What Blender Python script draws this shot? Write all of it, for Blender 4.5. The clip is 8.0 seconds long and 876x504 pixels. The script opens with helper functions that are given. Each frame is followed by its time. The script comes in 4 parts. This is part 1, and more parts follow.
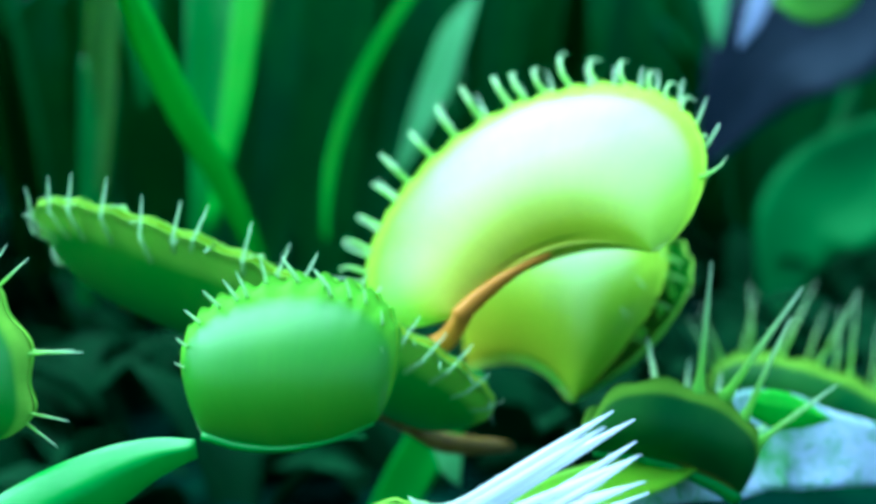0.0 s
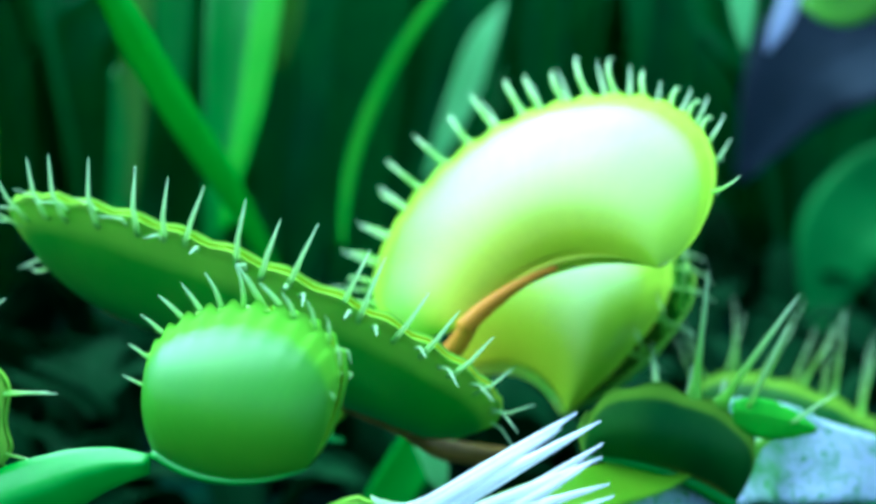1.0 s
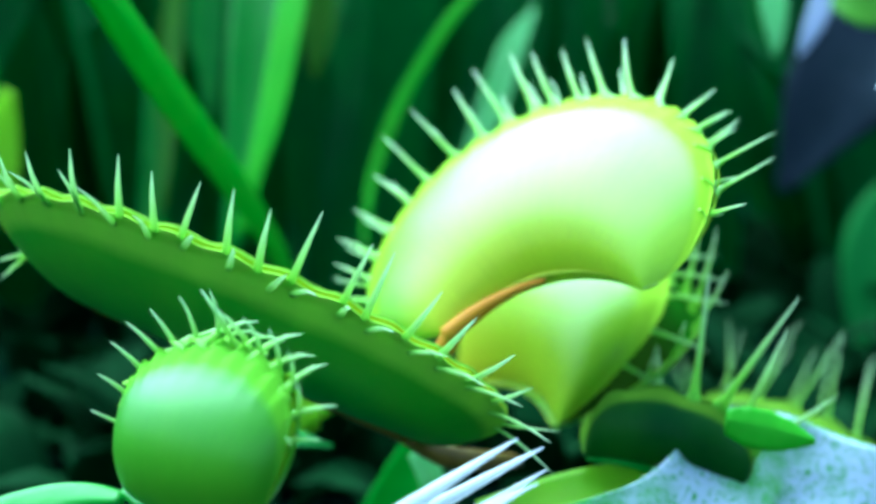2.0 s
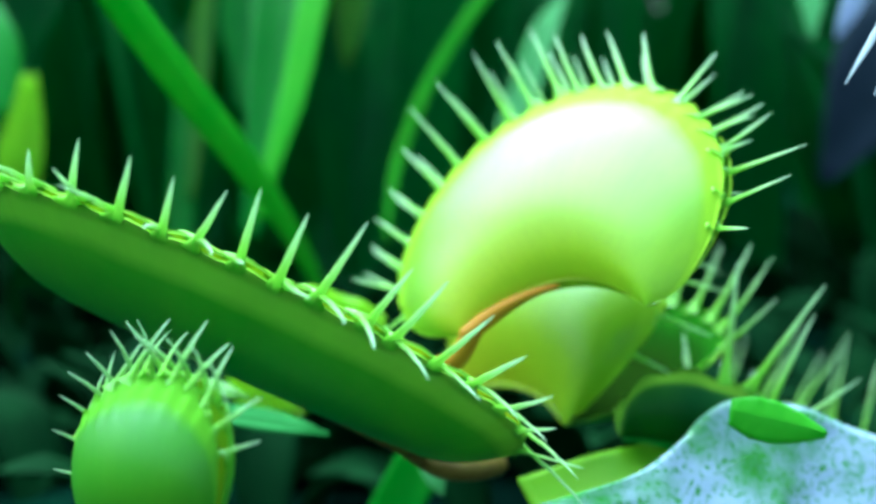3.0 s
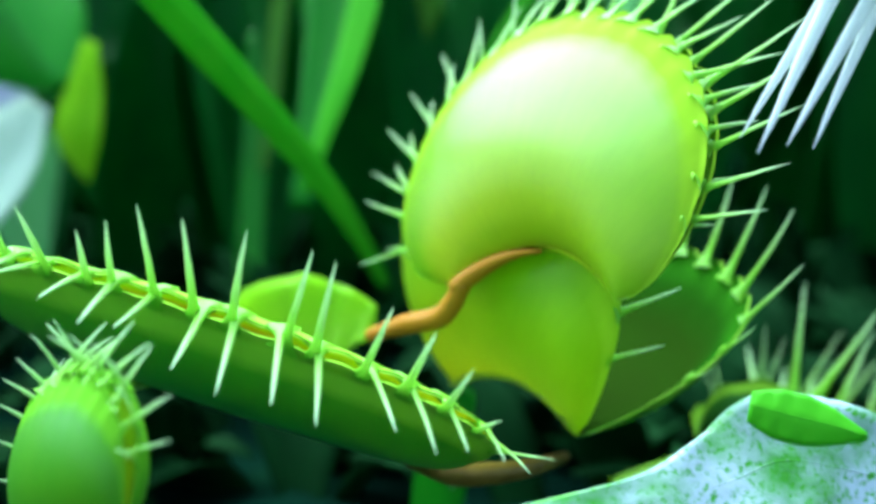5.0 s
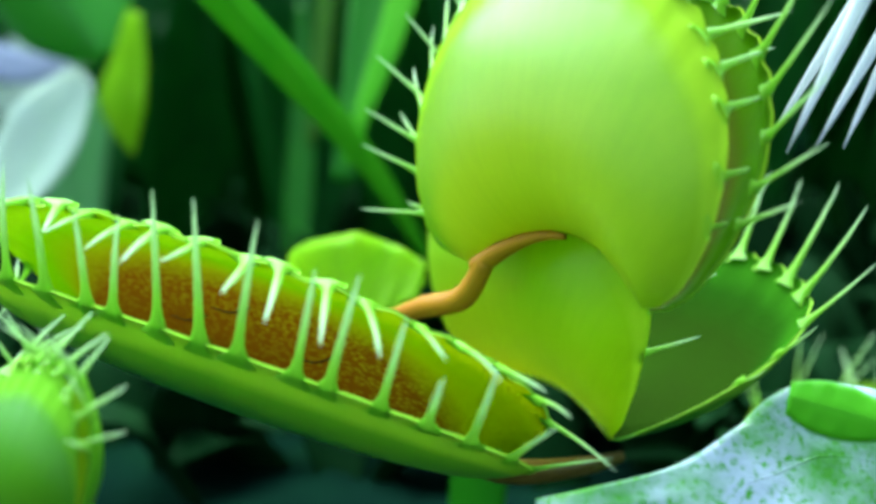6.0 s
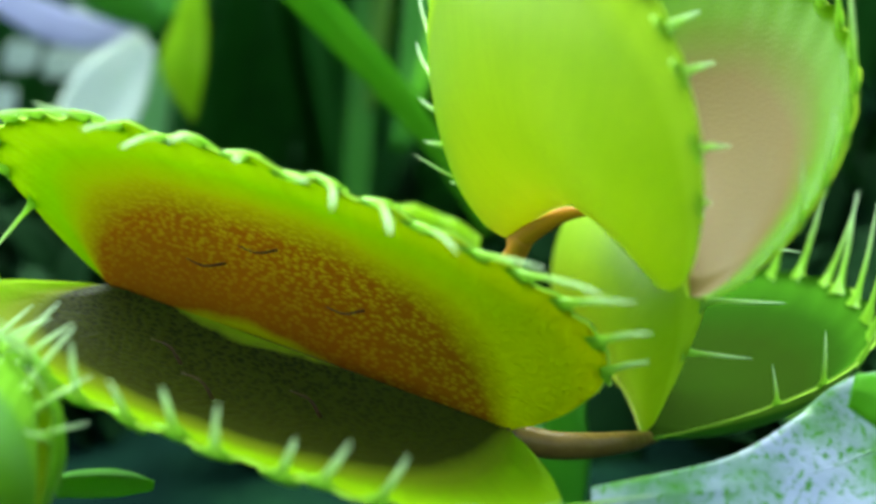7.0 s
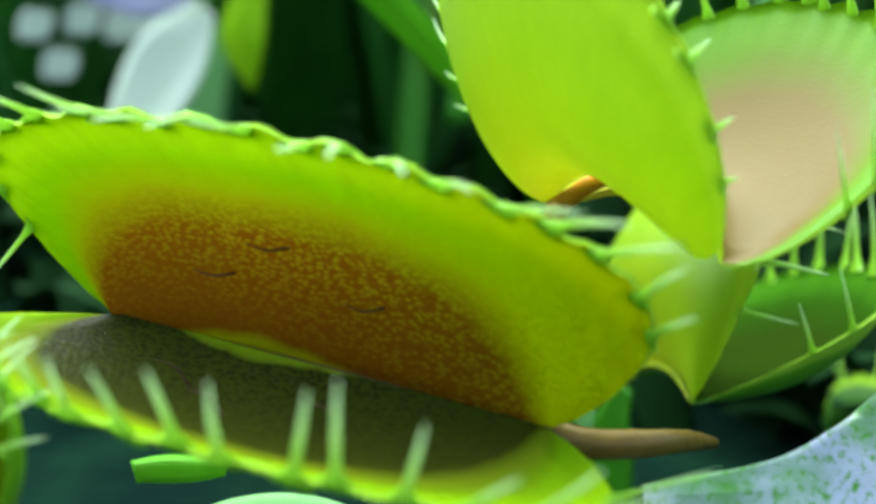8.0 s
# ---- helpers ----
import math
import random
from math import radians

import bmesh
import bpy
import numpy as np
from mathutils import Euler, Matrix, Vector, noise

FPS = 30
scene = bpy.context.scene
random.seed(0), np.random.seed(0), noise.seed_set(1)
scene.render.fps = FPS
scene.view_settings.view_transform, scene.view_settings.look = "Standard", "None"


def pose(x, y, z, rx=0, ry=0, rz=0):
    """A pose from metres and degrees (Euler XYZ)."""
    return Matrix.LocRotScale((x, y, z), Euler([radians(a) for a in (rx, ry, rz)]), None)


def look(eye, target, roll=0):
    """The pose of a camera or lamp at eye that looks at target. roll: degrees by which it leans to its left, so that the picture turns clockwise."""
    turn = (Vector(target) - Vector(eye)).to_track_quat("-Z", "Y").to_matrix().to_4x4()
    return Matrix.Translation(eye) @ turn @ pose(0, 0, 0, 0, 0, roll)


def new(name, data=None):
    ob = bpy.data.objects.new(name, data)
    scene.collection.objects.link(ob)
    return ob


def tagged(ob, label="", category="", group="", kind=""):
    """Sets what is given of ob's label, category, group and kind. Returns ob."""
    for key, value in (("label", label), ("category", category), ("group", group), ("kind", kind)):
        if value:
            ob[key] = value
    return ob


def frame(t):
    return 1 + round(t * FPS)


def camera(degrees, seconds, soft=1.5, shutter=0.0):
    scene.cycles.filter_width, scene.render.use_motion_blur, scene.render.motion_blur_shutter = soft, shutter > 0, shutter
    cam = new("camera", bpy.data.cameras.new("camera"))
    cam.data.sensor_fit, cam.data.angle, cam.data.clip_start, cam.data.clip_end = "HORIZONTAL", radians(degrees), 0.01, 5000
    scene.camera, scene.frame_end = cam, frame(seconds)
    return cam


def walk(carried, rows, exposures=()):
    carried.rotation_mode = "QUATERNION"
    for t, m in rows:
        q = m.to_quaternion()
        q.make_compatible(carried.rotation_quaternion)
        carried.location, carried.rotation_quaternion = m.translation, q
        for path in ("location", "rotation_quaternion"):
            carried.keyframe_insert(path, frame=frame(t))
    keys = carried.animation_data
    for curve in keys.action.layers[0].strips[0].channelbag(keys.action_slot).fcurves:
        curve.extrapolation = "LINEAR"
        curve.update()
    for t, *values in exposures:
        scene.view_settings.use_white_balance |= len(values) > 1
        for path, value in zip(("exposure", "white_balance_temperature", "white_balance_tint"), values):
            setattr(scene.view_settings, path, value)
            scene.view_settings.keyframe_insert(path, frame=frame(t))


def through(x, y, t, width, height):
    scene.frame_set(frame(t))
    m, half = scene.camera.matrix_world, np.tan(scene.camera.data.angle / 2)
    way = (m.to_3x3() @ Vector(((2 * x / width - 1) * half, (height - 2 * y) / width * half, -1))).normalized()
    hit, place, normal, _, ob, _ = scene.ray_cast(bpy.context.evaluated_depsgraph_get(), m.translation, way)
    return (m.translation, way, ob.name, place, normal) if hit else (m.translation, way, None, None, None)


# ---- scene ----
cam = camera(42, 8.0, soft=3.4)
cam.data.dof.use_dof = True
cam.data.dof.focus_distance = 0.0500
cam.data.dof.aperture_fstop = 36
# seconds, eye, pitch and heading in degrees
PATH = [
    (0.0, -0.01561, -0.06757, 0.01656, -9.44, 13.85),
    (0.5, -0.01298, -0.06736, 0.01575, -8.48, 12.32),
    (1.0, -0.00999, -0.06712, 0.01509, -8.46, 10.39),
    (1.5, -0.00756, -0.06664, 0.01453, -7.60, 8.84),
    (3.0, -0.00199, -0.06396, 0.01278, -7.85, 4.46),
    (3.5, -0.00054, -0.06246, 0.01229, -7.75, 3.63),
    (4.0, 0.00135, -0.06092, 0.01183, -7.95, 2.08),
    (5.5, 0.00632, -0.05602, 0.01070, -9.21, -3.96),
    (6.0, 0.00678, -0.05489, 0.01068, -9.93, -5.36),
    (6.5, 0.00697, -0.05440, 0.01094, -10.51, -7.18),
    (7.0, 0.00682, -0.05430, 0.01162, -12.03, -8.38),
    (7.5, 0.00633, -0.05482, 0.01262, -13.03, -9.18),
    (8.0, 0.00648, -0.05553, 0.01430, -14.72, -10.90),
]
walk(cam, [(t, pose(x, y, z, 90 + pitch, 0, -yaw)) for t, x, y, z, pitch, yaw in PATH],
     exposures=[(0, 2.18, 4950, -10), (1.5, 2.20, 5250, -10), (3.5, 2.20, 5800, -11), (5.5, 2.18, 6450, -9), (6.5, 2.16, 7000, 0), (7, 2.24, 7250, 6), (8, 2.19, 7250, 10)])

# ---- light ----
world = bpy.data.worlds.new("sky")
scene.world = world
world.use_nodes = True
wn = world.node_tree
sky = wn.nodes.new("ShaderNodeTexSky")
sky.sky_type = "NISHITA"
sky.sun_disc = False
sky.sun_elevation, sky.sun_rotation = radians(56.3), radians(-31)
wn.links.new(sky.outputs[0], wn.nodes["Background"].inputs[0])
wn.nodes["Background"].inputs[1].default_value = 0.10
sun = new("sun", bpy.data.lights.new("sun", "SUN"))
sun.data.energy, sun.data.angle, sun.data.color = 4.6, radians(86), (0.72, 0.91, 1.0)
sun.matrix_basis = look((-0.24, 0.40, 0.70), (0, 0, 0))


# ---- materials ----
def material(name, rough=0.45, gloss=0.5):
    m = bpy.data.materials.new(name)
    m.use_nodes = True
    b = m.node_tree.nodes["Principled BSDF"]
    b.inputs["Roughness"].default_value = rough
    b.inputs["Specular IOR Level"].default_value = gloss
    return m, m.node_tree, b


def ramp(nt, source, stops):
    r = nt.nodes.new("ShaderNodeValToRGB")
    el = r.color_ramp.elements
    while len(el) < len(stops):
        el.new(0.5)
    for e, (p, c) in zip(el, stops):
        e.position, e.color = p, (*c, 1)
    nt.links.new(source, r.inputs[0])
    return r.outputs[0]


def texture(nt, scale, detail=4.0, coord="Object", stretch=(1, 1, 1)):
    c = nt.nodes.new("ShaderNodeTexCoord")
    mp = nt.nodes.new("ShaderNodeMapping")
    mp.inputs["Scale"].default_value = stretch
    nt.links.new(c.outputs[coord], mp.inputs[0])
    n = nt.nodes.new("ShaderNodeTexNoise")
    n.inputs["Scale"].default_value, n.inputs["Detail"].default_value = scale, detail
    nt.links.new(mp.outputs[0], n.inputs[0])
    return n.outputs[0]


def blend(nt, a, b, fac, how="MIX"):
    m = nt.nodes.new("ShaderNodeMix")
    m.data_type, m.blend_type = "RGBA", how
    for sock, v in ((m.inputs[0], fac), (m.inputs[6], a), (m.inputs[7], b)):
        if isinstance(v, bpy.types.NodeSocket):
            nt.links.new(v, sock)
        elif isinstance(v, float):
            sock.default_value = v
        else:
            sock.default_value = (*v, 1)
    return m.outputs[2]


def maths(nt, op, a, b=0.0):
    m = nt.nodes.new("ShaderNodeMath")
    m.operation = op
    for sock, v in zip(m.inputs, (a, b)):
        if isinstance(v, bpy.types.NodeSocket):
            nt.links.new(v, sock)
        else:
            sock.default_value = v
    return m.outputs[0]


def translucent(nt, bsdf, colour, share, clear=0.55):
    tr = nt.nodes.new("ShaderNodeBsdfTranslucent")
    mx = nt.nodes.new("ShaderNodeMixShader")
    mx.inputs[0].default_value = share
    gm = nt.nodes.new("ShaderNodeGamma")
    gm.inputs[1].default_value = clear
    nt.links.new(colour, gm.inputs[0])
    nt.links.new(gm.outputs[0], tr.inputs[0])
    nt.links.new(bsdf.outputs[0], mx.inputs[1])
    nt.links.new(tr.outputs[0], mx.inputs[2])
    nt.links.new(mx.outputs[0], nt.nodes["Material Output"].inputs[0])
    return mx


def bumpy(nt, bsdf, height, distance, strength=0.5):
    b = nt.nodes.new("ShaderNodeBump")
    b.inputs["Distance"].default_value, b.inputs["Strength"].default_value = distance, strength
    nt.links.new(height, b.inputs["Height"])
    nt.links.new(b.outputs[0], bsdf.inputs["Normal"])


def leaf_material(name, dark, light, rough=0.42, share=0.35, grain=260, spots=None, gloss=0.35, relief=0.35):
    m, nt, b = material(name, rough, gloss)
    c = ramp(nt, texture(nt, grain), [(0.3, dark), (0.7, light)])
    c = blend(nt, c, blend(nt, dark, light, 0.5), texture(nt, 70))
    if spots:
        fine = ramp(nt, texture(nt, 3000, 4), [(0.32, (0, 0, 0)), (0.50, (1, 1, 1))])
        c = blend(nt, c, spots, maths(nt, "MULTIPLY", fine, ramp(nt, texture(nt, 170, 6), [(0.37, (0, 0, 0)), (0.52, (1, 1, 1))])))
    nt.links.new(c, b.inputs["Base Color"])
    translucent(nt, b, c, share)
    bumpy(nt, b, texture(nt, 1500), 0.0001, relief)
    return m


def lobe_outer(name, dark, light, rim, hinge_tint, share, gloss=0.8, coat=0.2, wax=1.5, clear=0.55, reach=0.14):
    m, nt, b = material(name, 0.40, gloss)
    b.inputs["Coat Weight"].default_value, b.inputs["Coat Roughness"].default_value = coat, 0.36
    b.inputs["Coat IOR"].default_value = wax
    uv = nt.nodes.new("ShaderNodeUVMap")
    sep = nt.nodes.new("ShaderNodeSeparateXYZ")
    nt.links.new(uv.outputs[0], sep.inputs[0])
    v = maths(nt, "ADD", sep.outputs[1], maths(nt, "MULTIPLY", maths(nt, "SUBTRACT", texture(nt, 400), 0.5), 0.05))
    c = ramp(nt, texture(nt, 240), [(0.3, dark), (0.7, light)])
    c = blend(nt, c, rim, ramp(nt, v, [(0.81, (0, 0, 0)), (0.88, (1, 1, 1))]))
    c = blend(nt, c, hinge_tint, maths(nt, "MULTIPLY", ramp(nt, v, [(0.02, (1, 1, 1)), (reach, (0, 0, 0))]), ramp(nt, sep.outputs[0], [(0.15, (1, 1, 1)), (0.6 if reach < 0.2 else 1.0, (0, 0, 0))])))
    rim_mask = ramp(nt, v, [(0.79, (1, 1, 1)), (0.88, (0.05, 0.05, 0.05))])
    nt.links.new(maths(nt, "MULTIPLY", rim_mask, coat), b.inputs["Coat Weight"])
    nt.links.new(maths(nt, "MULTIPLY", rim_mask, gloss), b.inputs["Specular IOR Level"])
    veins = texture(nt, 1.0, 3, "UV", (60, 5, 1))
    c = blend(nt, c, ramp(nt, veins, [(0.3, (0.93, 0.95, 0.92)), (0.6, (1, 1, 1))]), 1.0, "MULTIPLY")
    nt.links.new(c, b.inputs["Base Color"])
    translucent(nt, b, c, share, clear)
    bumpy(nt, b, maths(nt, "ADD", maths(nt, "MULTIPLY", veins, 0.35), texture(nt, 900)), 0.0001, 0.2)
    return m


def lobe_inner(name, gland, edge, rim, share, deep, top=0.66, relief=0.4, clear=0.8, gloss=0.18, rough=0.5, through=None, grain=None, coarse=1.0, ends_share=1.8, opaque=0.0):
    m, nt, b = material(name, rough, gloss)
    uv = nt.nodes.new("ShaderNodeUVMap")
    sep = nt.nodes.new("ShaderNodeSeparateXYZ")
    nt.links.new(uv.outputs[0], sep.inputs[0])
    n = maths(nt, "MULTIPLY", maths(nt, "SUBTRACT", texture(nt, 300), 0.5), 0.10)
    v = maths(nt, "ADD", sep.outputs[1], n)
    ends = maths(nt, "MULTIPLY", maths(nt, "POWER", maths(nt, "ABSOLUTE", maths(nt, "SUBTRACT", sep.outputs[0], 0.59)), 2.0), ends_share)
    v = maths(nt, "ADD", v, ends)
    vo = nt.nodes.new("ShaderNodeTexVoronoi")
    vo.inputs["Scale"].default_value = 6200
    co = nt.nodes.new("ShaderNodeTexCoord")
    lie = nt.nodes.new("ShaderNodeMapping")
    lie.inputs["Scale"].default_value, lie.inputs["Rotation"].default_value = (0.5, 1.0, 1.0), (0, 0.35, 0)
    nt.links.new(co.outputs["Object"], lie.inputs[0])
    nt.links.new(lie.outputs[0], vo.inputs[0])
    grains = ramp(nt, vo.outputs[0], [(0.24, (1, 1, 1)), (0.56, (0, 0, 0))])
    red = blend(nt, gland, deep, texture(nt, 200))
    gold = maths(nt, "MULTIPLY", maths(nt, "MULTIPLY", grains, coarse), maths(nt, "ADD", 0.14, maths(nt, "MULTIPLY", v, 1.4)))
    gold = maths(nt, "MULTIPLY", gold, ramp(nt, sep.outputs[0], [(0.40, (1, 1, 1)), (0.85, (0.4, 0.4, 0.4))]))
    lit = blend(nt, through or gland, grain or edge, gold)
    red = blend(nt, red, edge, maths(nt, "MULTIPLY", gold, 0.03 if through else 1.0))
    c = ramp(nt, v, [(0.0, (0, 0, 0)), (0.015, (0, 0, 0)), (0.05, (1, 1, 1)), (top - 0.22, (1, 1, 1)), (top, (0, 0, 0))])
    speck = maths(nt, "MULTIPLY", c, maths(nt, "ADD", 0.92, maths(nt, "MULTIPLY", grains, 0.08)))
    veins = texture(nt, 1.0, 3, "UV", (90, 3, 1))
    rim = ramp(nt, veins, [(0.3, tuple(0.88 * q for q in rim)), (0.65, rim)])
    border = blend(nt, edge, rim, ramp(nt, v, [(top - 0.05, (0, 0, 0)), (top + 0.15, (1, 1, 1))]))
    face = border
    if through:
        # Yellow stalk end, its face colour also raised in place of missing light.
        tip = ramp(nt, sep.outputs[0], [(0.20, (1, 1, 1)), (0.46, (0, 0, 0))])
        border = blend(nt, border, (1.0, 0.84, 0.012), tip)
        face = blend(nt, border, blend(nt, (0.34, 0.50, 0.6), (1.0, 0.95, 0.5), tip), 1.0, "MULTIPLY")
    nt.links.new(blend(nt, face, red, speck), b.inputs["Base Color"])
    mx = translucent(nt, b, blend(nt, border, lit, speck), share, clear)
    if opaque:
        nt.links.new(maths(nt, "MULTIPLY", maths(nt, "SUBTRACT", 1.0, maths(nt, "MULTIPLY", speck, opaque)), share), mx.inputs[0])
    bumpy(nt, b, vo.outputs[0], 0.0004, relief)
    return m


def tooth_material(name, stops):
    m, nt, b = material(name, 0.35, 0.4)
    along = nt.nodes.new("ShaderNodeAttribute")
    along.attribute_name = "along"
    c = ramp(nt, along.outputs["Fac"], stops)
    nt.links.new(c, b.inputs["Base Color"])
    translucent(nt, b, c, 0.5)
    return m


GREEN_OUT = lobe_outer("green_lobe", (0.075, 0.34, 0.008), (0.125, 0.41, 0.012), (0.36, 0.64, 0.05), (0.18, 0.38, 0.02), 0.26, clear=0.37)
YELLOW_OUT = lobe_outer("yellow_green_lobe", (0.23, 0.43, 0.006), (0.29, 0.475, 0.010), (0.36, 0.56, 0.03), (0.56, 0.50, 0.012), 0.38, 0.16, 0.70, 1.5, reach=0.60)
RED_IN = lobe_inner("red_gland_lobe", (0.014, 0.004, 0.003), (0.80, 0.50, 0.01), (0.50, 0.74, 0.01), 0.62, (0.008, 0.003, 0.003), 0.67, 1.0, gloss=0.08, through=(0.56, 0.045, 0.004), grain=(1.0, 0.42, 0.018), coarse=1.5)
# Shaded copy of the red lobe: near-black colour replaces the deep shade inside.
RED_SHADE_IN = lobe_inner("shaded_red_gland_lobe", (0.009, 0.007, 0.003), (0.40, 0.50, 0.02), (0.50, 0.74, 0.02), 0.7, (0.007, 0.006, 0.003), 0.78, 0.2, gloss=0.05, grain=(0.10, 0.05, 0.02), coarse=0.08, opaque=0.96)
FRESH_OUT = lobe_outer("fresh_green_lobe", (0.060, 0.24, 0.004), (0.09, 0.29, 0.006), (0.16, 0.40, 0.02), (0.06, 0.26, 0.01), 0.26, 0.25, 0.45, 1.5, clear=0.35)
PINK_IN = lobe_inner("pink_gland_lobe", (0.18, 0.108, 0.030), (0.10, 0.19, 0.006), (0.09, 0.24, 0.006), 0.25, (0.14, 0.084, 0.024), 0.86, 0.04, 0.8, 0.06, 0.35, coarse=0.10)
RIB = leaf_material("lime_rib", (0.34, 0.50, 0.02), (0.44, 0.50, 0.03), 0.4, 0.4)
LIME_IN = lobe_inner("lime_gland_lobe", (0.52, 0.64, 0.015), (0.50, 0.68, 0.015), (0.45, 0.68, 0.015), 0.62, (0.54, 0.60, 0.015), 0.8, 0.1, 0.55, coarse=0.3)
# Shade from the trap above is put into this lobe's colours.
SHADE_IN = lobe_inner("shaded_gland_lobe", (0.020, 0.052, 0.004), (0.018, 0.072, 0.005), (0.042, 0.16, 0.009), 0.12, (0.018, 0.030, 0.004), 0.9, 0.12, 0.8, 0.0, 0.9, coarse=0.2, ends_share=0.5)
TOOTH = tooth_material("pale_green_tooth", [(0.0, (0.24, 0.54, 0.03)), (0.25, (0.30, 0.58, 0.06)), (0.55, (0.40, 0.63, 0.20)), (1.0, (0.56, 0.73, 0.44))])
# Paler copy of the tooth colours, with a white-blue reflection painted in.
PALE_TOOTH = tooth_material("sheen_white_tooth", [(0.0, (0.40, 0.55, 0.30)), (0.2, (0.58, 0.62, 0.62)), (1.0, (0.70, 0.70, 0.76))])
ORANGE = leaf_material("orange_stalk", (0.40, 0.13, 0.010), (0.52, 0.22, 0.016), 0.45, 0.15, gloss=0.15)
BROWN = leaf_material("brown_stalk", (0.10, 0.055, 0.010), (0.24, 0.15, 0.028), 0.3, 0.15, grain=900, gloss=0.22, relief=0.9)
HAIR = leaf_material("dark_hair", (0.05, 0.015, 0.01), (0.09, 0.03, 0.015), 0.4, 0.05)
LEAF = leaf_material("green_leaf", (0.035, 0.24, 0.012), (0.07, 0.34, 0.02), 0.4, 0.3)
BRIGHT = leaf_material("bright_leaf", (0.09, 0.27, 0.012), (0.16, 0.35, 0.02), 0.35, 0.4)
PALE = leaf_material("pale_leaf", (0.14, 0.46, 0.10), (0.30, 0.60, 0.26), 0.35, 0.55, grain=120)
STALK = leaf_material("stalk_green", (0.05, 0.28, 0.010), (0.09, 0.35, 0.016), 0.5, 0.35, gloss=0.12)
# Green darkened for the unlit side of the upright folded leaf.
STALK_SHADED = leaf_material("shaded_stalk_green", (0.02, 0.15, 0.010), (0.04, 0.21, 0.014), 0.5, 0.25, gloss=0.15)
STEM = leaf_material("stem_green", (0.08, 0.38, 0.012), (0.13, 0.46, 0.016), 0.5, 0.35, gloss=0.12)
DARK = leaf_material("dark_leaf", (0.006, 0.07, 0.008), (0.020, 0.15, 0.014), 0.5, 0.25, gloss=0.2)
# Near-black greens hold the darkness beneath the plants in the leaf colour.
MOSS = leaf_material("shaded_moss_leaf", (0.003, 0.014, 0.004), (0.006, 0.033, 0.007), 0.8, 0.1, gloss=0.03)
MIDGREEN = leaf_material("mid_green_leaf", (0.03, 0.16, 0.025), (0.05, 0.22, 0.04), 0.55, 0.3, gloss=0.08)
PURPLE = leaf_material("purple_leaf", (0.012, 0.020, 0.027), (0.028, 0.036, 0.052), 0.6, 0.1, gloss=0.08)
POWDER = leaf_material("powdered_leaf", (0.06, 0.32, 0.015), (0.12, 0.40, 0.02), 0.26, 0.25, spots=(0.54, 0.60, 0.70), gloss=0.5, relief=1.0)
# Pale lilac that also carries a highlight as plain base colour.
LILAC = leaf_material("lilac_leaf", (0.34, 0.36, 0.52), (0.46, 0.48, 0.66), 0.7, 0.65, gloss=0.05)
# Almost white base colour takes the place of glare on lit leaves.
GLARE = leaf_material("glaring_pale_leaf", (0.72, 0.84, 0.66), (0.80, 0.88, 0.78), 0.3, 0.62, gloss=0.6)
YELLOW_LEAF = leaf_material("yellow_leaf", (0.22, 0.50, 0.012), (0.34, 0.58, 0.02), 0.45, 0.6, gloss=0.15)
# Dark greens of a withered trap, also used as painted shade on another.
WITHERED_SHADED = lobe_outer("withered_shaded_lobe", (0.010, 0.060, 0.008), (0.030, 0.105, 0.010), (0.15, 0.28, 0.02), (0.30, 0.20, 0.02), 0.15, 0.1, 0.0)


def soil_material():
    m, nt, b = material("shaded_moss_soil", 0.95, 0.0)
    # Soil tones set almost black, standing in for shade on the ground.
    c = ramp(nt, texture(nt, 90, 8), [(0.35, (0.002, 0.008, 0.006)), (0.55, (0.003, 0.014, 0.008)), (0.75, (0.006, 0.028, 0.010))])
    nt.links.new(c, b.inputs["Base Color"])
    bumpy(nt, b, texture(nt, 160, 8), 0.003, 0.8)
    return m


SOIL = soil_material()


# ---- builders ----
def mesh_object(name, verts, faces, mats, parent=None, label="", mat_of=None, uvs=None):
    me = bpy.data.meshes.new(name)
    me.from_pydata([tuple(v) for v in verts], [], faces)
    for m in mats:
        me.materials.append(m)
    if mat_of:
        me.polygons.foreach_set("material_index", mat_of)
    if uvs:
        lay = me.uv_layers.new(name="UVMap")
        for lp in me.loops:
            lay.data[lp.index].uv = uvs[lp.vertex_index]
    me.polygons.foreach_set("use_smooth", [True] * len(me.polygons))
    me.update()
    ob = new(name, me)
    if parent is not None:
        ob.parent = parent
    if label:
        tagged(ob, label)
    return ob


def spline(points, n):
    """n places along a smooth line through the points."""
    p = [Vector(q) for q in points]
    p = [2 * p[0] - p[1]] + p + [2 * p[-1] - p[-2]]
    out = []
    for k in range(n):
        f = k / (n - 1) * (len(p) - 3)
        i = min(int(f), len(p) - 4)
        u = f - i
        a, b, c, d = p[i:i + 4]
        out.append(0.5 * (2 * b + (c - a) * u + (2 * a - 5 * b + 4 * c - d) * u * u + (3 * b - a - 3 * c + d) * u ** 3))
    return out


def smooth(values, f):
    """The value at f of a smooth line through evenly spread values."""
    v = [2 * values[0] - values[1], *values, 2 * values[-1] - values[-2]]
    x = f * (len(values) - 1)
    i = min(int(x), len(values) - 2)
    u = x - i
    a, b, c, d = v[i:i + 4]
    return max(0.0001, 0.5 * (2 * b + (c - a) * u + (2 * a - 5 * b + 4 * c - d) * u * u + (3 * b - a - 3 * c + d) * u ** 3))


def interp(values, f):
    x = f * (len(values) - 1)
    i = min(int(x), len(values) - 2)
    return values[i] + (values[i + 1] - values[i]) * (x - i)


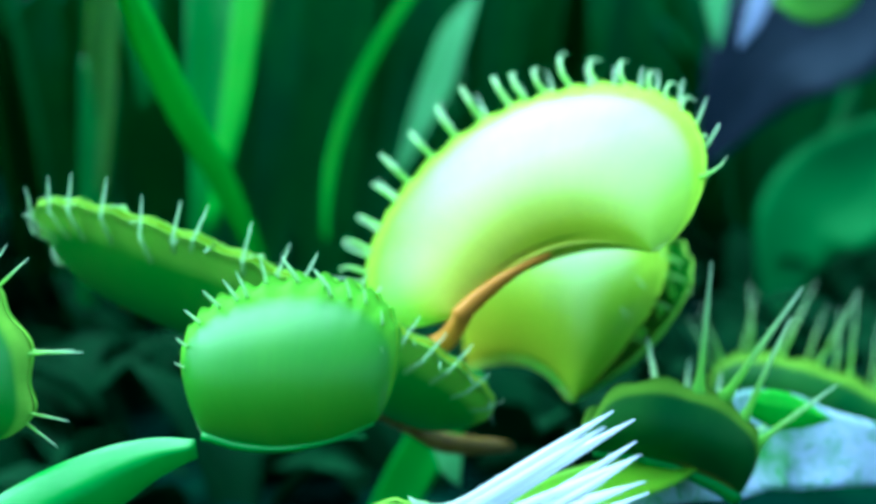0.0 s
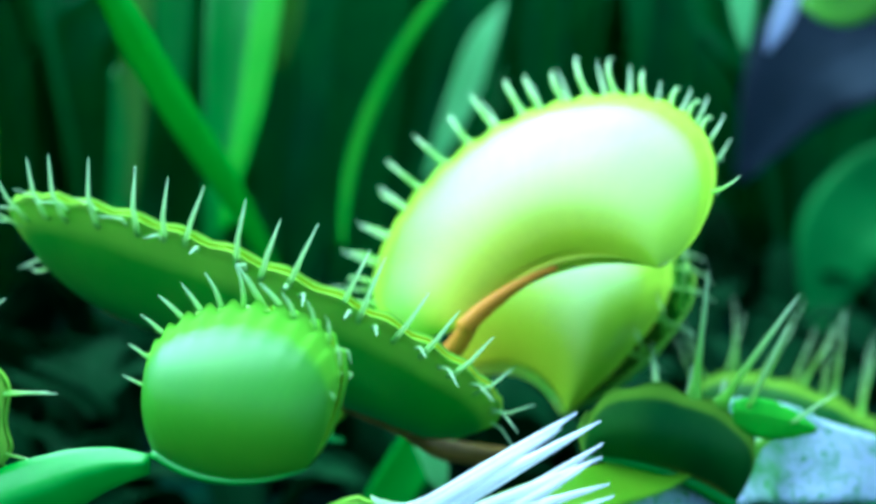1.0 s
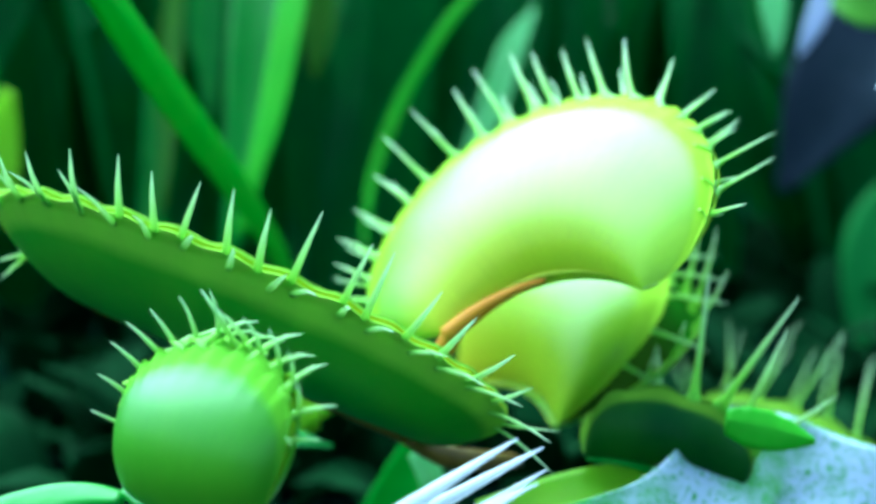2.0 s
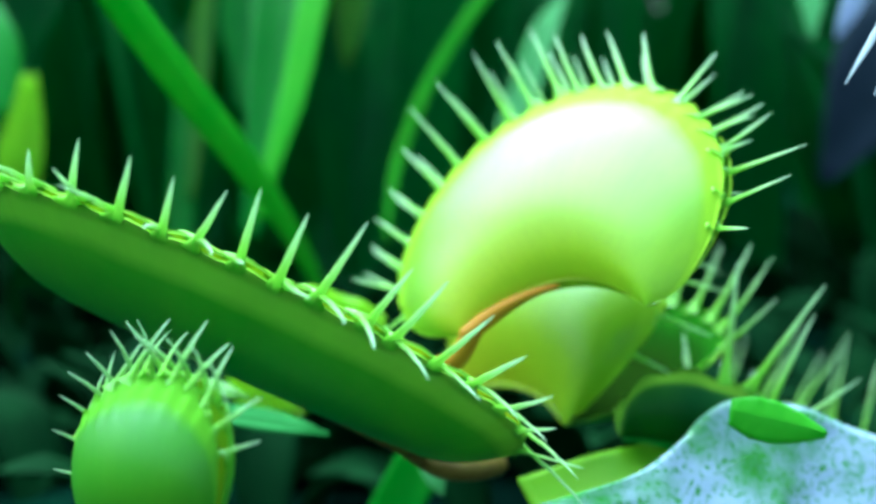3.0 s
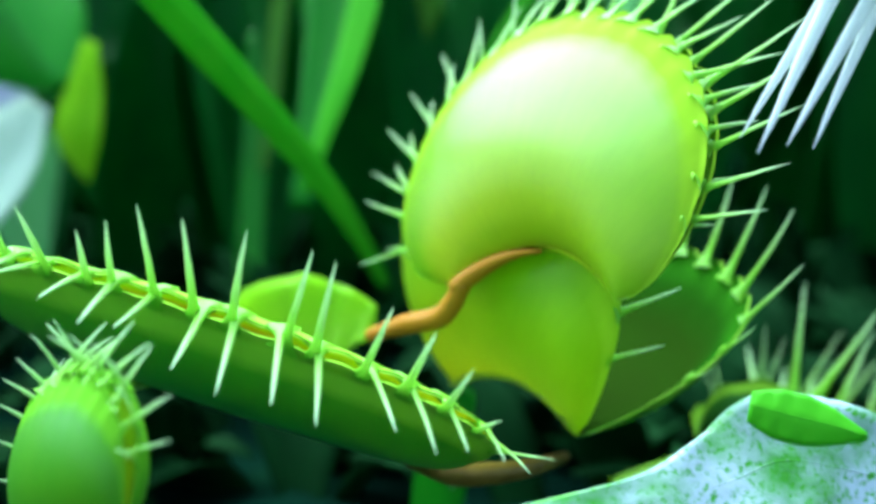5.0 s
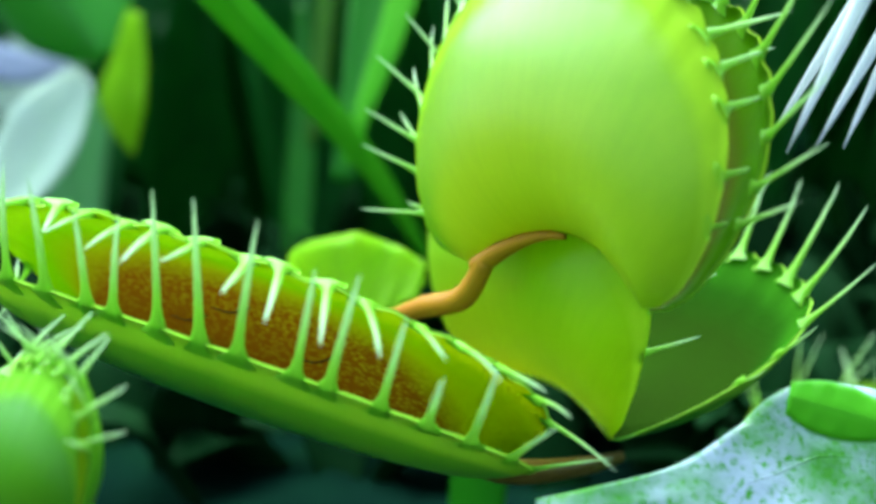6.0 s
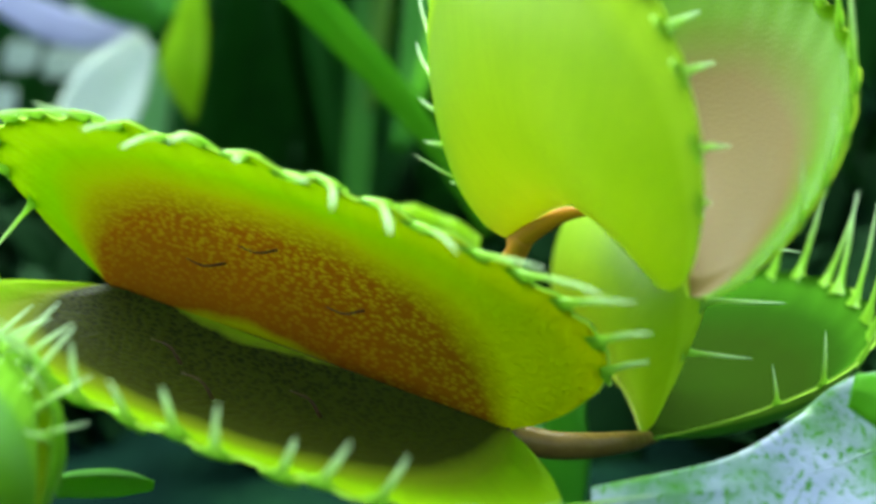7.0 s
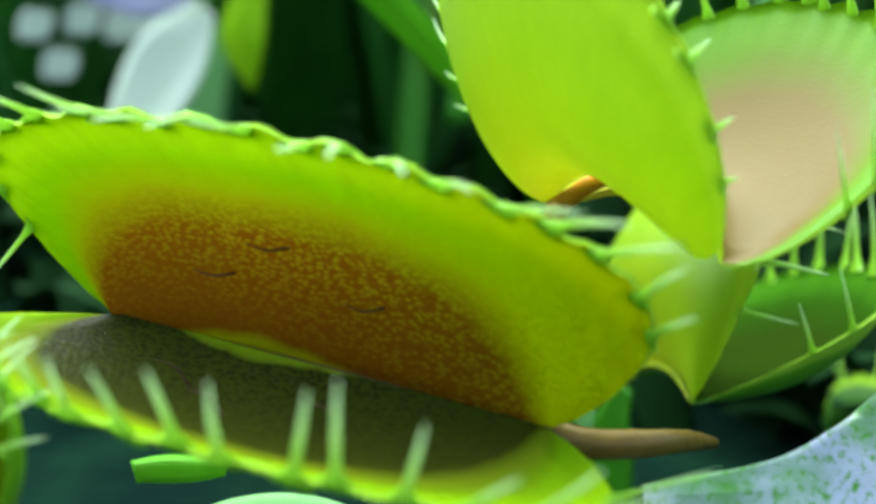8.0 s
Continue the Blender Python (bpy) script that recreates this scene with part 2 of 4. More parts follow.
def sheet(points, widths, facing, fold=0.25, thick=0.0005, n=26, m=8, wave=0.0, seed=0):
    """The closed skin of a leaf blade along a line: widths across it, the side that its face turns to, and how far it folds at its rib."""
    line = spline(points, n)
    facing = Vector(facing).normalized()
    verts, faces = [], []
    for k, p in enumerate(line):
        along = (line[min(k + 1, n - 1)] - line[max(k - 1, 0)]).normalized()
        across = along.cross(facing).normalized()
        up = across.cross(along).normalized()
        w = smooth(widths, k / (n - 1)) / 2
        for side in (1, -1):
            for j in range(m + 1):
                q = 2 * j / m - 1
                h = fold * w * (abs(q) ** 1.5) + wave * w * math.sin(5 * k / n * 6 + seed + 2 * q) * abs(q)
                t = thick * (1 - 0.7 * abs(q)) * min(1, w / thick)
                verts.append(p + across * (w * q) + up * (h + side * t / 2))
    row = 2 * (m + 1)
    for k in range(n - 1):
        for j in range(m):
            a = k * row + j
            faces.append((a, a + 1, a + row + 1, a + row))
            b = a + m + 1
            faces.append((b, b + row, b + row + 1, b + 1))
        for j in (0, m):
            a = k * row + j
            b = a + m + 1
            q = (a, a + row, b + row, b)
            faces.append(q if j == 0 else q[::-1])
    for k in (0, n - 1):
        for j in range(m):
            a = k * row + j
            b = a + m + 1
            q = (a, b, b + 1, a + 1)
            faces.append(q if k == 0 else q[::-1])
    return verts, faces


def tube(points, radii, n=20, sides=10, flat=1.0):
    line = spline(points, n)
    verts, faces = [], []
    ref = Vector((0.13, 0.31, 0.94))
    for k, p in enumerate(line):
        along = (line[min(k + 1, n - 1)] - line[max(k - 1, 0)]).normalized()
        a = along.cross(ref).normalized()
        b = a.cross(along)
        r = interp(radii, k / (n - 1))
        for j in range(sides):
            w = 2 * math.pi * j / sides
            verts.append(p + a * (r * math.cos(w)) + b * (r * flat * math.sin(w)))
    for k in range(n - 1):
        for j in range(sides):
            a, b = k * sides + j, k * sides + (j + 1) % sides
            faces.append((a, b, b + sides, a + sides))
    faces.append(tuple(range(sides))[::-1])
    faces.append(tuple((n - 1) * sides + j for j in range(sides)))
    return verts, faces


def leaf(name, points, widths, facing, mat, label, category="leaf", rib_share=0.018, **more):
    """A leaf or stalk as a thing: its blade, and the rib along the blade's face."""
    thing = tagged(new(name), label, category)
    thing.empty_display_size = 0.003
    origin = Vector(points[0])
    thing.location = origin
    rel = [Vector(p) - origin for p in points]
    v, f = sheet(rel, widths, facing, **more)
    mesh_object("blade", v, f, [mat], thing)
    up = Vector(facing).normalized() * (more.get("thick", 0.0005) * 0.45)
    v, f = tube([p + up for p in rel], [rib_share * w + 0.00004 for w in widths], 24, 8)
    mesh_object("midrib", v, f, [mat], thing)
    return thing


def tooth_mesh(bend=0.16, low=0.0, high=1.0, skin=None):
    """A tooth one unit long, or the stretch of it between two heights, that grows along z from a broad root and bends towards y."""
    rings = [(-0.06, 0.230), (-0.02, 0.165), (0.02, 0.118), (0.06, 0.086), (0.11, 0.066), (0.17, 0.054), (0.25, 0.048), (0.35, 0.045), (0.48, 0.040), (0.6, 0.034), (0.72, 0.027), (0.85, 0.018), (1.0, 0.004)]
    if low > 0:
        rings = [(low, interp_rings(rings, low))] + [r for r in rings if r[0] > low + 0.03]
    if high < 1:
        rings = [r for r in rings if r[0] < high - 0.03] + [(high + 0.004, interp_rings(rings, high) * 0.985)]
    verts, faces, s = [], [], 7
    for z, r in rings:
        for j in range(s):
            w = 2 * math.pi * j / s
            verts.append((r * math.cos(w) * 1.25, min(r, 0.085) * math.sin(w) * 0.8 + bend * (max(z, 0) ** 2 - low ** 2), z - low))
    for k in range(len(rings) - 1):
        for j in range(s):
            a, b = k * s + j, k * s + (j + 1) % s
            faces.append((a, b, b + s, a + s))
    if high == 1:
        faces.append(tuple((len(rings) - 1) * s + j for j in range(s)))
    me = bpy.data.meshes.new("tooth")
    me.from_pydata(verts, [], faces)
    shade = me.attributes.new("along", "FLOAT", "POINT")
    shade.data.foreach_set("value", [v[2] + low for v in verts])
    me.materials.append(skin or TOOTH)
    me.polygons.foreach_set("use_smooth", [True] * len(me.polygons))
    return me


def interp_rings(rings, z):
    for (a, r), (b, q) in zip(rings, rings[1:]):
        if a <= z <= b:
            return r + (q - r) * (z - a) / (b - a)
    return rings[-1][1]


BENDS = (0.10, 0.2, -0.04)
JOINTS = (0.0, 0.36, 0.68)
TEETH = [tooth_mesh(b) for b in BENDS]
PALE_TEETH = [tooth_mesh(b, skin=PALE_TOOTH) for b in BENDS]
JOINTED = [[tooth_mesh(b, low, high) for low, high in zip(JOINTS, (*JOINTS[1:], 1.0))] for b in BENDS]


def margin_at(shape, s):
    """The margin of a lobe at s from 0 at the stalk to 1 at the tip; a shape of seven numbers bows out differently towards the two ends."""
    if len(shape) == 7:
        length, high, reach, tip_reach, power, tip_power, skew = shape
        if s > 0.5:
            reach, power = tip_reach, tip_power
    else:
        length, high, reach, power, skew = shape
    c, w = math.cos(math.pi * s), math.sin(math.pi * s)
    w = max(w, 0.0)
    return length * (0.5 - 0.5 * c * (1 + (reach - 1) * w ** 0.5) + skew * w), high * w ** power


def trap_lobe(trap, shape, arch, side, spread, outer, inner, bulge, count, size, lean, rng, curl=0.0, label="", girth=0.9, span=(0.05, 0.95), rise=0.35, belly=0.85, jointed=True, loose=8, pale=False):
    """One lobe of a trap: a bowed shell on the rib (its x axis) with a row of teeth on its margin. side: +1 or -1 of y; spread: the angle at which the ribs of both lobes meet;
    lean: how far the teeth lean inwards. Gives the lobe, and its teeth with the places at which they stand."""
    nu, nv = 120, 18
    thick = 0.00042
    ca, sa = math.cos(spread), math.sin(spread)

    def place(s, v):
        u = 0.5 - 0.5 * math.cos(math.pi * s)
        u = 0.55 * u + 0.45 * s
        mx, mz = margin_at(shape, s)
        a = arch * 4 * u * (1 - u)
        hx, hy, hz = shape[0] * u, -side * a * sa, a * ca
        w = math.sin(math.pi * s) ** 0.8
        x = hx + (mx - hx) * v
        z = hz + (mz - hz) * v
        y = hy * (1 - v) + side * bulge * w * (math.sin(math.pi * v ** belly) - curl * v ** 6)
        scal = math.cos(2 * math.pi * (s * (count + 1)))
        z += 0.00020 * scal * v ** 10 * w
        return Vector((x, y, z))

    def grid(off):
        out = []
        for i in range(nu + 1):
            for j in range(nv + 1):
                s, v = i / nu, (j / nv)
                s = min(max(s, 0.004), 0.996)
                p = place(s, v)
                if off:
                    e = 0.01
                    d1 = place(min(s + e, 0.998), v) - place(max(s - e, 0.002), v)
                    d2 = place(s, min(v + e, 1)) - place(s, max(v - e, 0))
                    nn = d1.cross(d2)
                    nn = nn.normalized() if nn.length > 1e-14 else Vector((0, side, 0))
                    if nn.y * side > 0:
                        nn = -nn
                    t = thick * (0.35 + 0.65 * min(1, (1 - v) * 6)) * min(1, 8 * min(s, 1 - s) + 0.25)
                    p = p + nn * t
                out.append(p)
        return out

    verts = grid(False) + grid(True)
    uv = [(i / nu, j / nv) for i in range(nu + 1) for j in range(nv + 1)] * 2
    base = (nu + 1) * (nv + 1)
    row = nv + 1
    faces, mats = [], []
    for i in range(nu):
        for j in range(nv):
            a = i * row + j
            q = (a, a + row, a + row + 1, a + 1)
            faces.append(q if side < 0 else q[::-1])
            mats.append(0)
            q = tuple(base + k for k in q)
            faces.append(q[::-1] if side < 0 else q)
            mats.append(1)
    edge = [i * row + nv for i in range(nu + 1)]
    rim_loop = [j for j in range(nv + 1)] + edge[1:] + [nu * row + j for j in range(nv - 1, -1, -1)]
    for a, b in zip(rim_loop, rim_loop[1:]):
        q = (a, b, b + base, a + base)
        faces.append(q if side > 0 else q[::-1])
        mats.append(0)
    lobe = mesh_object("lobe", verts, faces, [outer, inner], trap, label, mats, uv)
    teeth = []
    stations = [0.02 + 0.96 * k / 240 for k in range(241)]
    run = [0.0]
    for a, b in zip(stations, stations[1:]):
        run.append(run[-1] + (place(b, 1.0) - place(a, 1.0)).length)
    for k in range(count):
        f = span[0] + (span[1] - span[0]) * (k + 0.5 + rng.uniform(-0.16, 0.16)) / count
        s = stations[min(range(241), key=lambda q: abs(run[q] - f * run[-1]))]
        p = place(s, 1.0)
        tangent = (place(s + 0.01, 1.0) - place(s - 0.01, 1.0)).normalized()
        outward = Vector((tangent.z, 0, -tangent.x)).normalized()
        if outward.dot(Vector((p.x - shape[0] / 2, 0, p.z))) < 0:
            outward = -outward
        outward = (outward + Vector((0, 0, rise))).normalized()
        inward = Vector((0, -side, 0))
        kind = rng.randrange(3)
        big = size * (0.35 + 0.65 * math.sin(math.pi * s) ** 0.6) * rng.uniform(0.92, 1.07)
        pieces = []
        for name, me in zip(("tooth", "tooth_middle", "tooth_tip"), JOINTED[kind] if jointed else (PALE_TEETH if pale else TEETH)[kind:kind + 1]):
            piece = new(name, me)
            piece.parent = lobe
            piece.scale = (big * girth, big * girth, big)
            pieces.append(piece)
        teeth.append((pieces, p - outward * 0.0002, outward, inward, rng.uniform(-loose, loose), s, big, BENDS[kind] * girth))
        for piece, m in zip(pieces, tooth_poses(teeth[-1], lean)):
            piece.matrix_basis = m @ Matrix.Diagonal((*piece.scale, 1))
    return lobe, teeth


def tooth_pose(tooth, lean, sweep=0, sunk=0):
    """The pose of a tooth on its lobe when it leans that many degrees inwards, sweeps that many along the margin and is still sunk behind the rim by that share of its length."""
    _, p, outward, inward, extra, *_ = tooth
    a, b = radians(lean + extra), radians(sweep + extra / 2)
    z = outward * math.cos(a) + inward * math.sin(a)
    y = inward * math.cos(a) - outward * math.sin(a)
    x = y.cross(z)
    if x.x < 0:
        b = -b
    z = z * math.cos(b) + x * math.sin(b)
    m = Matrix((y.cross(z), y, z)).transposed().to_4x4()
    m.translation = p + (inward * 0.12 - outward) * (sunk * tooth[6])
    return m


def tooth_poses(tooth, lean, sweep=0, curl=0, sunk=0):
    """The poses of a tooth's pieces when it also curls inwards by that many degrees at each of its two joints."""
    big, bend = tooth[6:]
    m = tooth_pose(tooth, lean, sweep, sunk)
    out = [m]
    for low, high in zip(JOINTS, JOINTS[1:]):
        m = m @ pose(0, bend * big * (high ** 2 - low ** 2), big * (high - low)) @ pose(0, 0, 0, -curl)
        out.append(m)
    return out


def rib(trap, shape, arch, radius, mat, end=0.98):
    pts = [(shape[0] * u, 0, arch * 4 * u * (1 - u) - radius * 0.3) for u in (0.0, 0.2 * end, 0.4 * end, 0.6 * end, 0.8 * end, end)]
    v, f = tube(pts, [radius, radius, radius * 0.8, radius * 0.6, radius * 0.45, radius * 0.25], 22, 10)
    return mesh_object("midrib", v, f, [mat], trap)


def local(m, *points):
    inv = m.inverted()
    return [inv @ Vector(p) for p in points]


# ---- the traps: seconds, place, turn, how far the near and the far lobe stand open, and how far the far one twists on the rib ----
A_SHAPE, A_ARCH = (0.02014, 0.01137, 1.836, 0.6118, 0.06447), 0.0004005
A_ROWS = [
    (0, -0.00089, -0.00364, -0.00515, -40.4, -20.2, 156.6, 6.5, -0.4),
    (1, 0.00041, -0.00642, -0.00459, -40.2, -19.3, 159.2, 6.4, -0.4),
    (1.5, 0.00097, -0.00637, -0.00444, -39.8, -17.9, 159.0, 6.6, -0.6),
    (2.8, 0.00169, -0.00659, -0.00557, -46.9, -25.3, 175.1, 6.8, -0.8),
    (3.5, 0.00200, -0.00527, -0.00668, -46.0, -19.8, 172.3, 6.2, -0.2),
    (4.2, 0.00239, -0.00430, -0.00694, -47.0, -19.0, 172.1, 7.3, -1.3),
    (5.5, 0.00309, -0.00212, -0.00865, -46.9, -11.3, 164.5, 7.1, 2.0),
    (6, 0.00368, -0.00408, -0.00807, -45.1, -13.2, 166.7, 19.1, 5.7),
    (6.5, 0.00326, -0.00492, -0.00674, -44.6, -13.8, 172.5, 38.3, 7.6),
    (7, 0.00312, -0.00809, -0.00606, -42.4, -14.1, 170.1, 47.8, 12.7),
    (7.5, 0.00293, -0.01181, -0.00506, -37.5, -7.3, 168.6, 47.5, 15.6),
    (8, 0.00296, -0.01416, -0.00372, -36.4, -7.0, 170.5, 48.5, 16.8),
]
B_SHAPE, B_ARCH = (0.01126, 0.01532, 2.886, 2.426, 1.486, 0.977, -0.212), 0.002317
B_ROWS = [
    (0, -0.00029, -0.00969, 0.00310, -47.4, -21.8, -38.6, 4.0, 5.7),
    (1, 0.00202, -0.00866, 0.00213, -46.5, -20.6, -37.2, 4.1, 6.5),
    (1.5, 0.00187, -0.00901, 0.00229, -47.2, -19.0, -38.8, 4.7, 6.9),
    (2.8, 0.00380, -0.00534, 0.00030, -40.6, -14.7, -43.1, 6.0, 7.9),
    (3.5, 0.00455, -0.00222, -0.00013, -36.3, -14.0, -51.8, 5.9, 8.2),
    (4.2, 0.00447, 0.00006, 0.00012, -31.4, -11.1, -53.9, 4.5, 9.9),
    (5.5, 0.00358, 0.00201, 0.00015, -21.2, -0.8, -47.1, 5.0, 6.9),
    (6, 0.00362, -0.00113, 0.00067, -18.5, 0.4, -51.1, 13.1, 8.6, 2.5),
    (6.5, 0.00357, -0.00383, 0.00069, -21.0, -4.1, -56.0, 24.0, 11.0, 5.0),
    (7, 0.00292, -0.00344, 0.00128, -19.9, -1.1, -57.3, 32.9, 19.3, 7.0),
    (7.5, 0.00200, -0.00232, 0.00136, -18.8, -1.8, -55.8, 34.2, 31.0, 6.5),
    (8, 0.00199, -0.00344, 0.00289, -18.0, -1.0, -56.4, 40.9, 38.0, 6.0),
]
CD_SHAPE, CD_ARCH = (0.01287, 0.01411, 2.323, 0.609, 0.01591), 0.0017
CD_ROWS = [
    (0, 0.00615, 0.01142, -0.00576, -37.6, -3.2, -74.5, 15.0, 5.8),
    (1, 0.00645, 0.01250, -0.00623, -40.2, -1.9, -72.0, 13.0, 6.0),
    (1.5, 0.00649, 0.01297, -0.00623, -40.1, -1.4, -72.1, 13.9, 6.0),
    (2.8, 0.00534, 0.01422, -0.00830, -40.7, -5.0, -65.0, 7.7, 32.2),
    (3.5, 0.00492, 0.01194, -0.00698, -19.5, 2.3, -60.2, 24.0, 29.2),
    (4.2, 0.00407, 0.01274, -0.00737, -12.0, 2.7, -57.4, 22.9, 35.9),
    (5.5, 0.00331, 0.01156, -0.00846, -9.4, -1.5, -57.4, 19.4, 48.5),
    (6, 0.00348, 0.00986, -0.00866, -9.9, -2.8, -58.1, 20.7, 50.0),
    (6.5, 0.00490, 0.01008, -0.00874, -13.5, -3.7, -67.2, 14.3, 50.0),
    (7, 0.00514, 0.01171, -0.00992, -16.6, -3.9, -72.1, 10.9, 50.6),
    (7.5, 0.00452, 0.01295, -0.01151, -18.6, -12.9, -69.8, 5.8, 47.1),
    (8, 0.00459, 0.01334, -0.01209, -18.9, -15.7, -69.2, 5.7, 46.5),
]
F_SHAPE, F_ARCH = (0.007652, 0.006229, 1.584, 0.6228, -0.0005566), -0.0008
F_ROWS = [
    (0, -0.01418, -0.02121, 0.00137, -26.8, -9.1, -28.4, 10.3, 6),
    (1, -0.01334, -0.02049, 0.00002, -25.3, -4.3, -37.6, 10.5, 6),
    (1.5, -0.01274, -0.02036, -0.00044, -26.3, -2.0, -41.8, 7.2, 6),
    (2.8, -0.01244, -0.01858, -0.00485, -16.1, -14.8, -43.2, 12.3, 6),
    (3.5, -0.01234, -0.01735, -0.00601, -14.9, -19.1, -47.0, 11.1, 6),
    (4.2, -0.01182, -0.01630, -0.00673, -14.0, -20.3, -47.6, 12.6, 6),
    (5.5, -0.01302, -0.01542, -0.00774, -14.8, -21.1, -42.0, 11, 6),
    (6.5, -0.01561, -0.01619, -0.00798, -15.8, -22.0, -38.4, 11, 6),
    (8, -0.01964, -0.02195, -0.00716, -19.0, -25.0, -33.4, 11, 6),
]
F_PETIOLE = [(-0.013, -0.0197, -0.0011), (-0.0148, -0.0189, -0.0013), (-0.0171, -0.0182, -0.002), (-0.02, -0.0175, -0.0031), (-0.023, -0.0168, -0.0046)]
A_STALK = [(0.0041, -0.0136, -0.0044), (0.0061, -0.0125, -0.0048), (0.0083, -0.0097, -0.0057), (0.0098, -0.0042, -0.0081)]


def row_pose(r):
    return pose(*r[1:7])


def flytrap(rows, shape, arch, near_side, outer, inner, bulge, count, size, lean, label, seed, spread=0.3, curl=0.25, rib_mat=ORANGE, rib_radius=0.00045, far_inner=None, far_outer=None, rib_end=0.98, **tooth_form):
    rng = random.Random(seed)
    trap = tagged(new("venus_flytrap"), label, "flytrap", "flytraps in the clump")
    trap.empty_display_size = 0.005
    trap.matrix_basis = row_pose(rows[0])
    near = trap_lobe(trap, shape, arch, near_side, spread, outer, inner, bulge, count, size, lean, rng, curl, **tooth_form)
    far = trap_lobe(trap, shape, arch, -near_side, spread, far_outer or outer, far_inner or inner, bulge, count, size, lean, rng, curl, **tooth_form)
    rib(trap, shape, arch, rib_radius, rib_mat, rib_end)
    for (lobe, _), side, k in ((near, near_side, 7), (far, -near_side, 8)):
        lobe.matrix_basis = pose(0, 0, 0, -side * rows[0][k])
    return trap, near, far


def stalk(trap, points, radii, mat):
    v, f = tube(points, radii, 24, 12)
    return mesh_object("stalk", v, f, [mat], trap)


def at_time(rows, t):
    return row_pose(min(rows, key=lambda r: abs(r[0] - t)))


# ---- ground ----
def ground():
    n, verts, faces = 90, [], []
    for i in range(n + 1):
        for j in range(n + 1):
            a, b = 2 * i / n - 1, 2 * j / n - 1
            x, y = 40 * math.copysign(abs(a) ** 5, a), 40 * math.copysign(abs(b) ** 5, b)
            r = math.hypot(x, y)
            z = -0.024 + 0.004 * noise.noise((x * 60, y * 60, 0)) + 0.0015 * noise.noise((x * 220, y * 220, 3))
            z += 0.10 * max(0, min(1, (r - 0.15) / 0.5)) * (1 + 0.4 * noise.noise((x * 6, y * 6, 5)))
            verts.append((x, y, z))
    for i in range(n):
        for j in range(n):
            a = i * (n + 1) + j
            faces.append((a, a + n + 1, a + n + 2, a + 1))
    return tagged(mesh_object("ground", verts, faces, [SOIL]), "moss and soil under the plants, coloured near black as shade", "ground", kind="structure")


ground()

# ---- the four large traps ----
trap_a, a_near, a_far = flytrap(A_ROWS, A_SHAPE, A_ARCH, 1, GREEN_OUT, RED_SHADE_IN, 0.0018, 19, 0.0070, 52,
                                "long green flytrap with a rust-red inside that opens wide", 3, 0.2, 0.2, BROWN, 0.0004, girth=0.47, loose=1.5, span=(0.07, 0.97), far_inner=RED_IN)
trap_b, b_near, b_far = flytrap(B_ROWS, B_SHAPE, B_ARCH, -1, YELLOW_OUT, LIME_IN, 0.0023, 21, 0.0059, 40,
                                "large yellow-green flytrap on an orange curved stalk", 5, 0.3, 0.35, ORANGE, 0.0005, rib_end=0.5, far_inner=PINK_IN, belly=0.6, girth=0.47, loose=4)
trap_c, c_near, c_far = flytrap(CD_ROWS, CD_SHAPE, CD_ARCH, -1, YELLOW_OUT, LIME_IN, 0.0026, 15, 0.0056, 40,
                                "green flytrap below the larger trap, far lobe coloured as shaded", 7, 0.4, 0.4, RIB, 0.0002, far_inner=SHADE_IN, far_outer=GREEN_OUT, girth=0.55)
trap_f, f_near, f_far = flytrap(F_ROWS, F_SHAPE, F_ARCH, -1, FRESH_OUT, LIME_IN, 0.0013, 14, 0.0028, 50,
                                "small plump closed green flytrap with short pale teeth", 9, 0.2, 0.3, LEAF, 0.0002)
for lobe in (a_near[0], a_far[0]):
    for u, w in ((0.40, 0.30), (0.52, 0.46), (0.62, 0.30)):
        mx, mz = margin_at(A_SHAPE, u)
        side = 1 if lobe is a_near[0] else -1
        foot = Vector((A_SHAPE[0] * u * (1 - w) + mx * w, side * 0.0009, mz * w))
        v, f = tube([foot, foot + Vector((0.0006, -side * 0.0007, 0.0002)), foot + Vector((0.0014, -side * 0.0009, 0.0005))], [0.00007, 0.00005, 0.00002], 8, 6)
        mesh_object("trigger_hair", v, f, [HAIR], lobe)
m = at_time(A_ROWS, 8.0)
stalk(trap_a, [(0.001, 0, 0), *local(m, *A_STALK)], [0.0005, 0.00064, 0.0006, 0.00048, 0.0003], BROWN)
m = at_time(B_ROWS, 5.5)
stalk_root = Vector((0.0006, 0, 0.0003))
b_stalk = stalk(trap_b, [p - stalk_root for p in (stalk_root, *local(m, *[(0.0029, 0.0026, -0.0016), (0.0009, 0.0048, -0.0026), (-0.0015, 0.0079, -0.0040)]))], [0.00050, 0.00060, 0.0006, 0.0004], ORANGE)
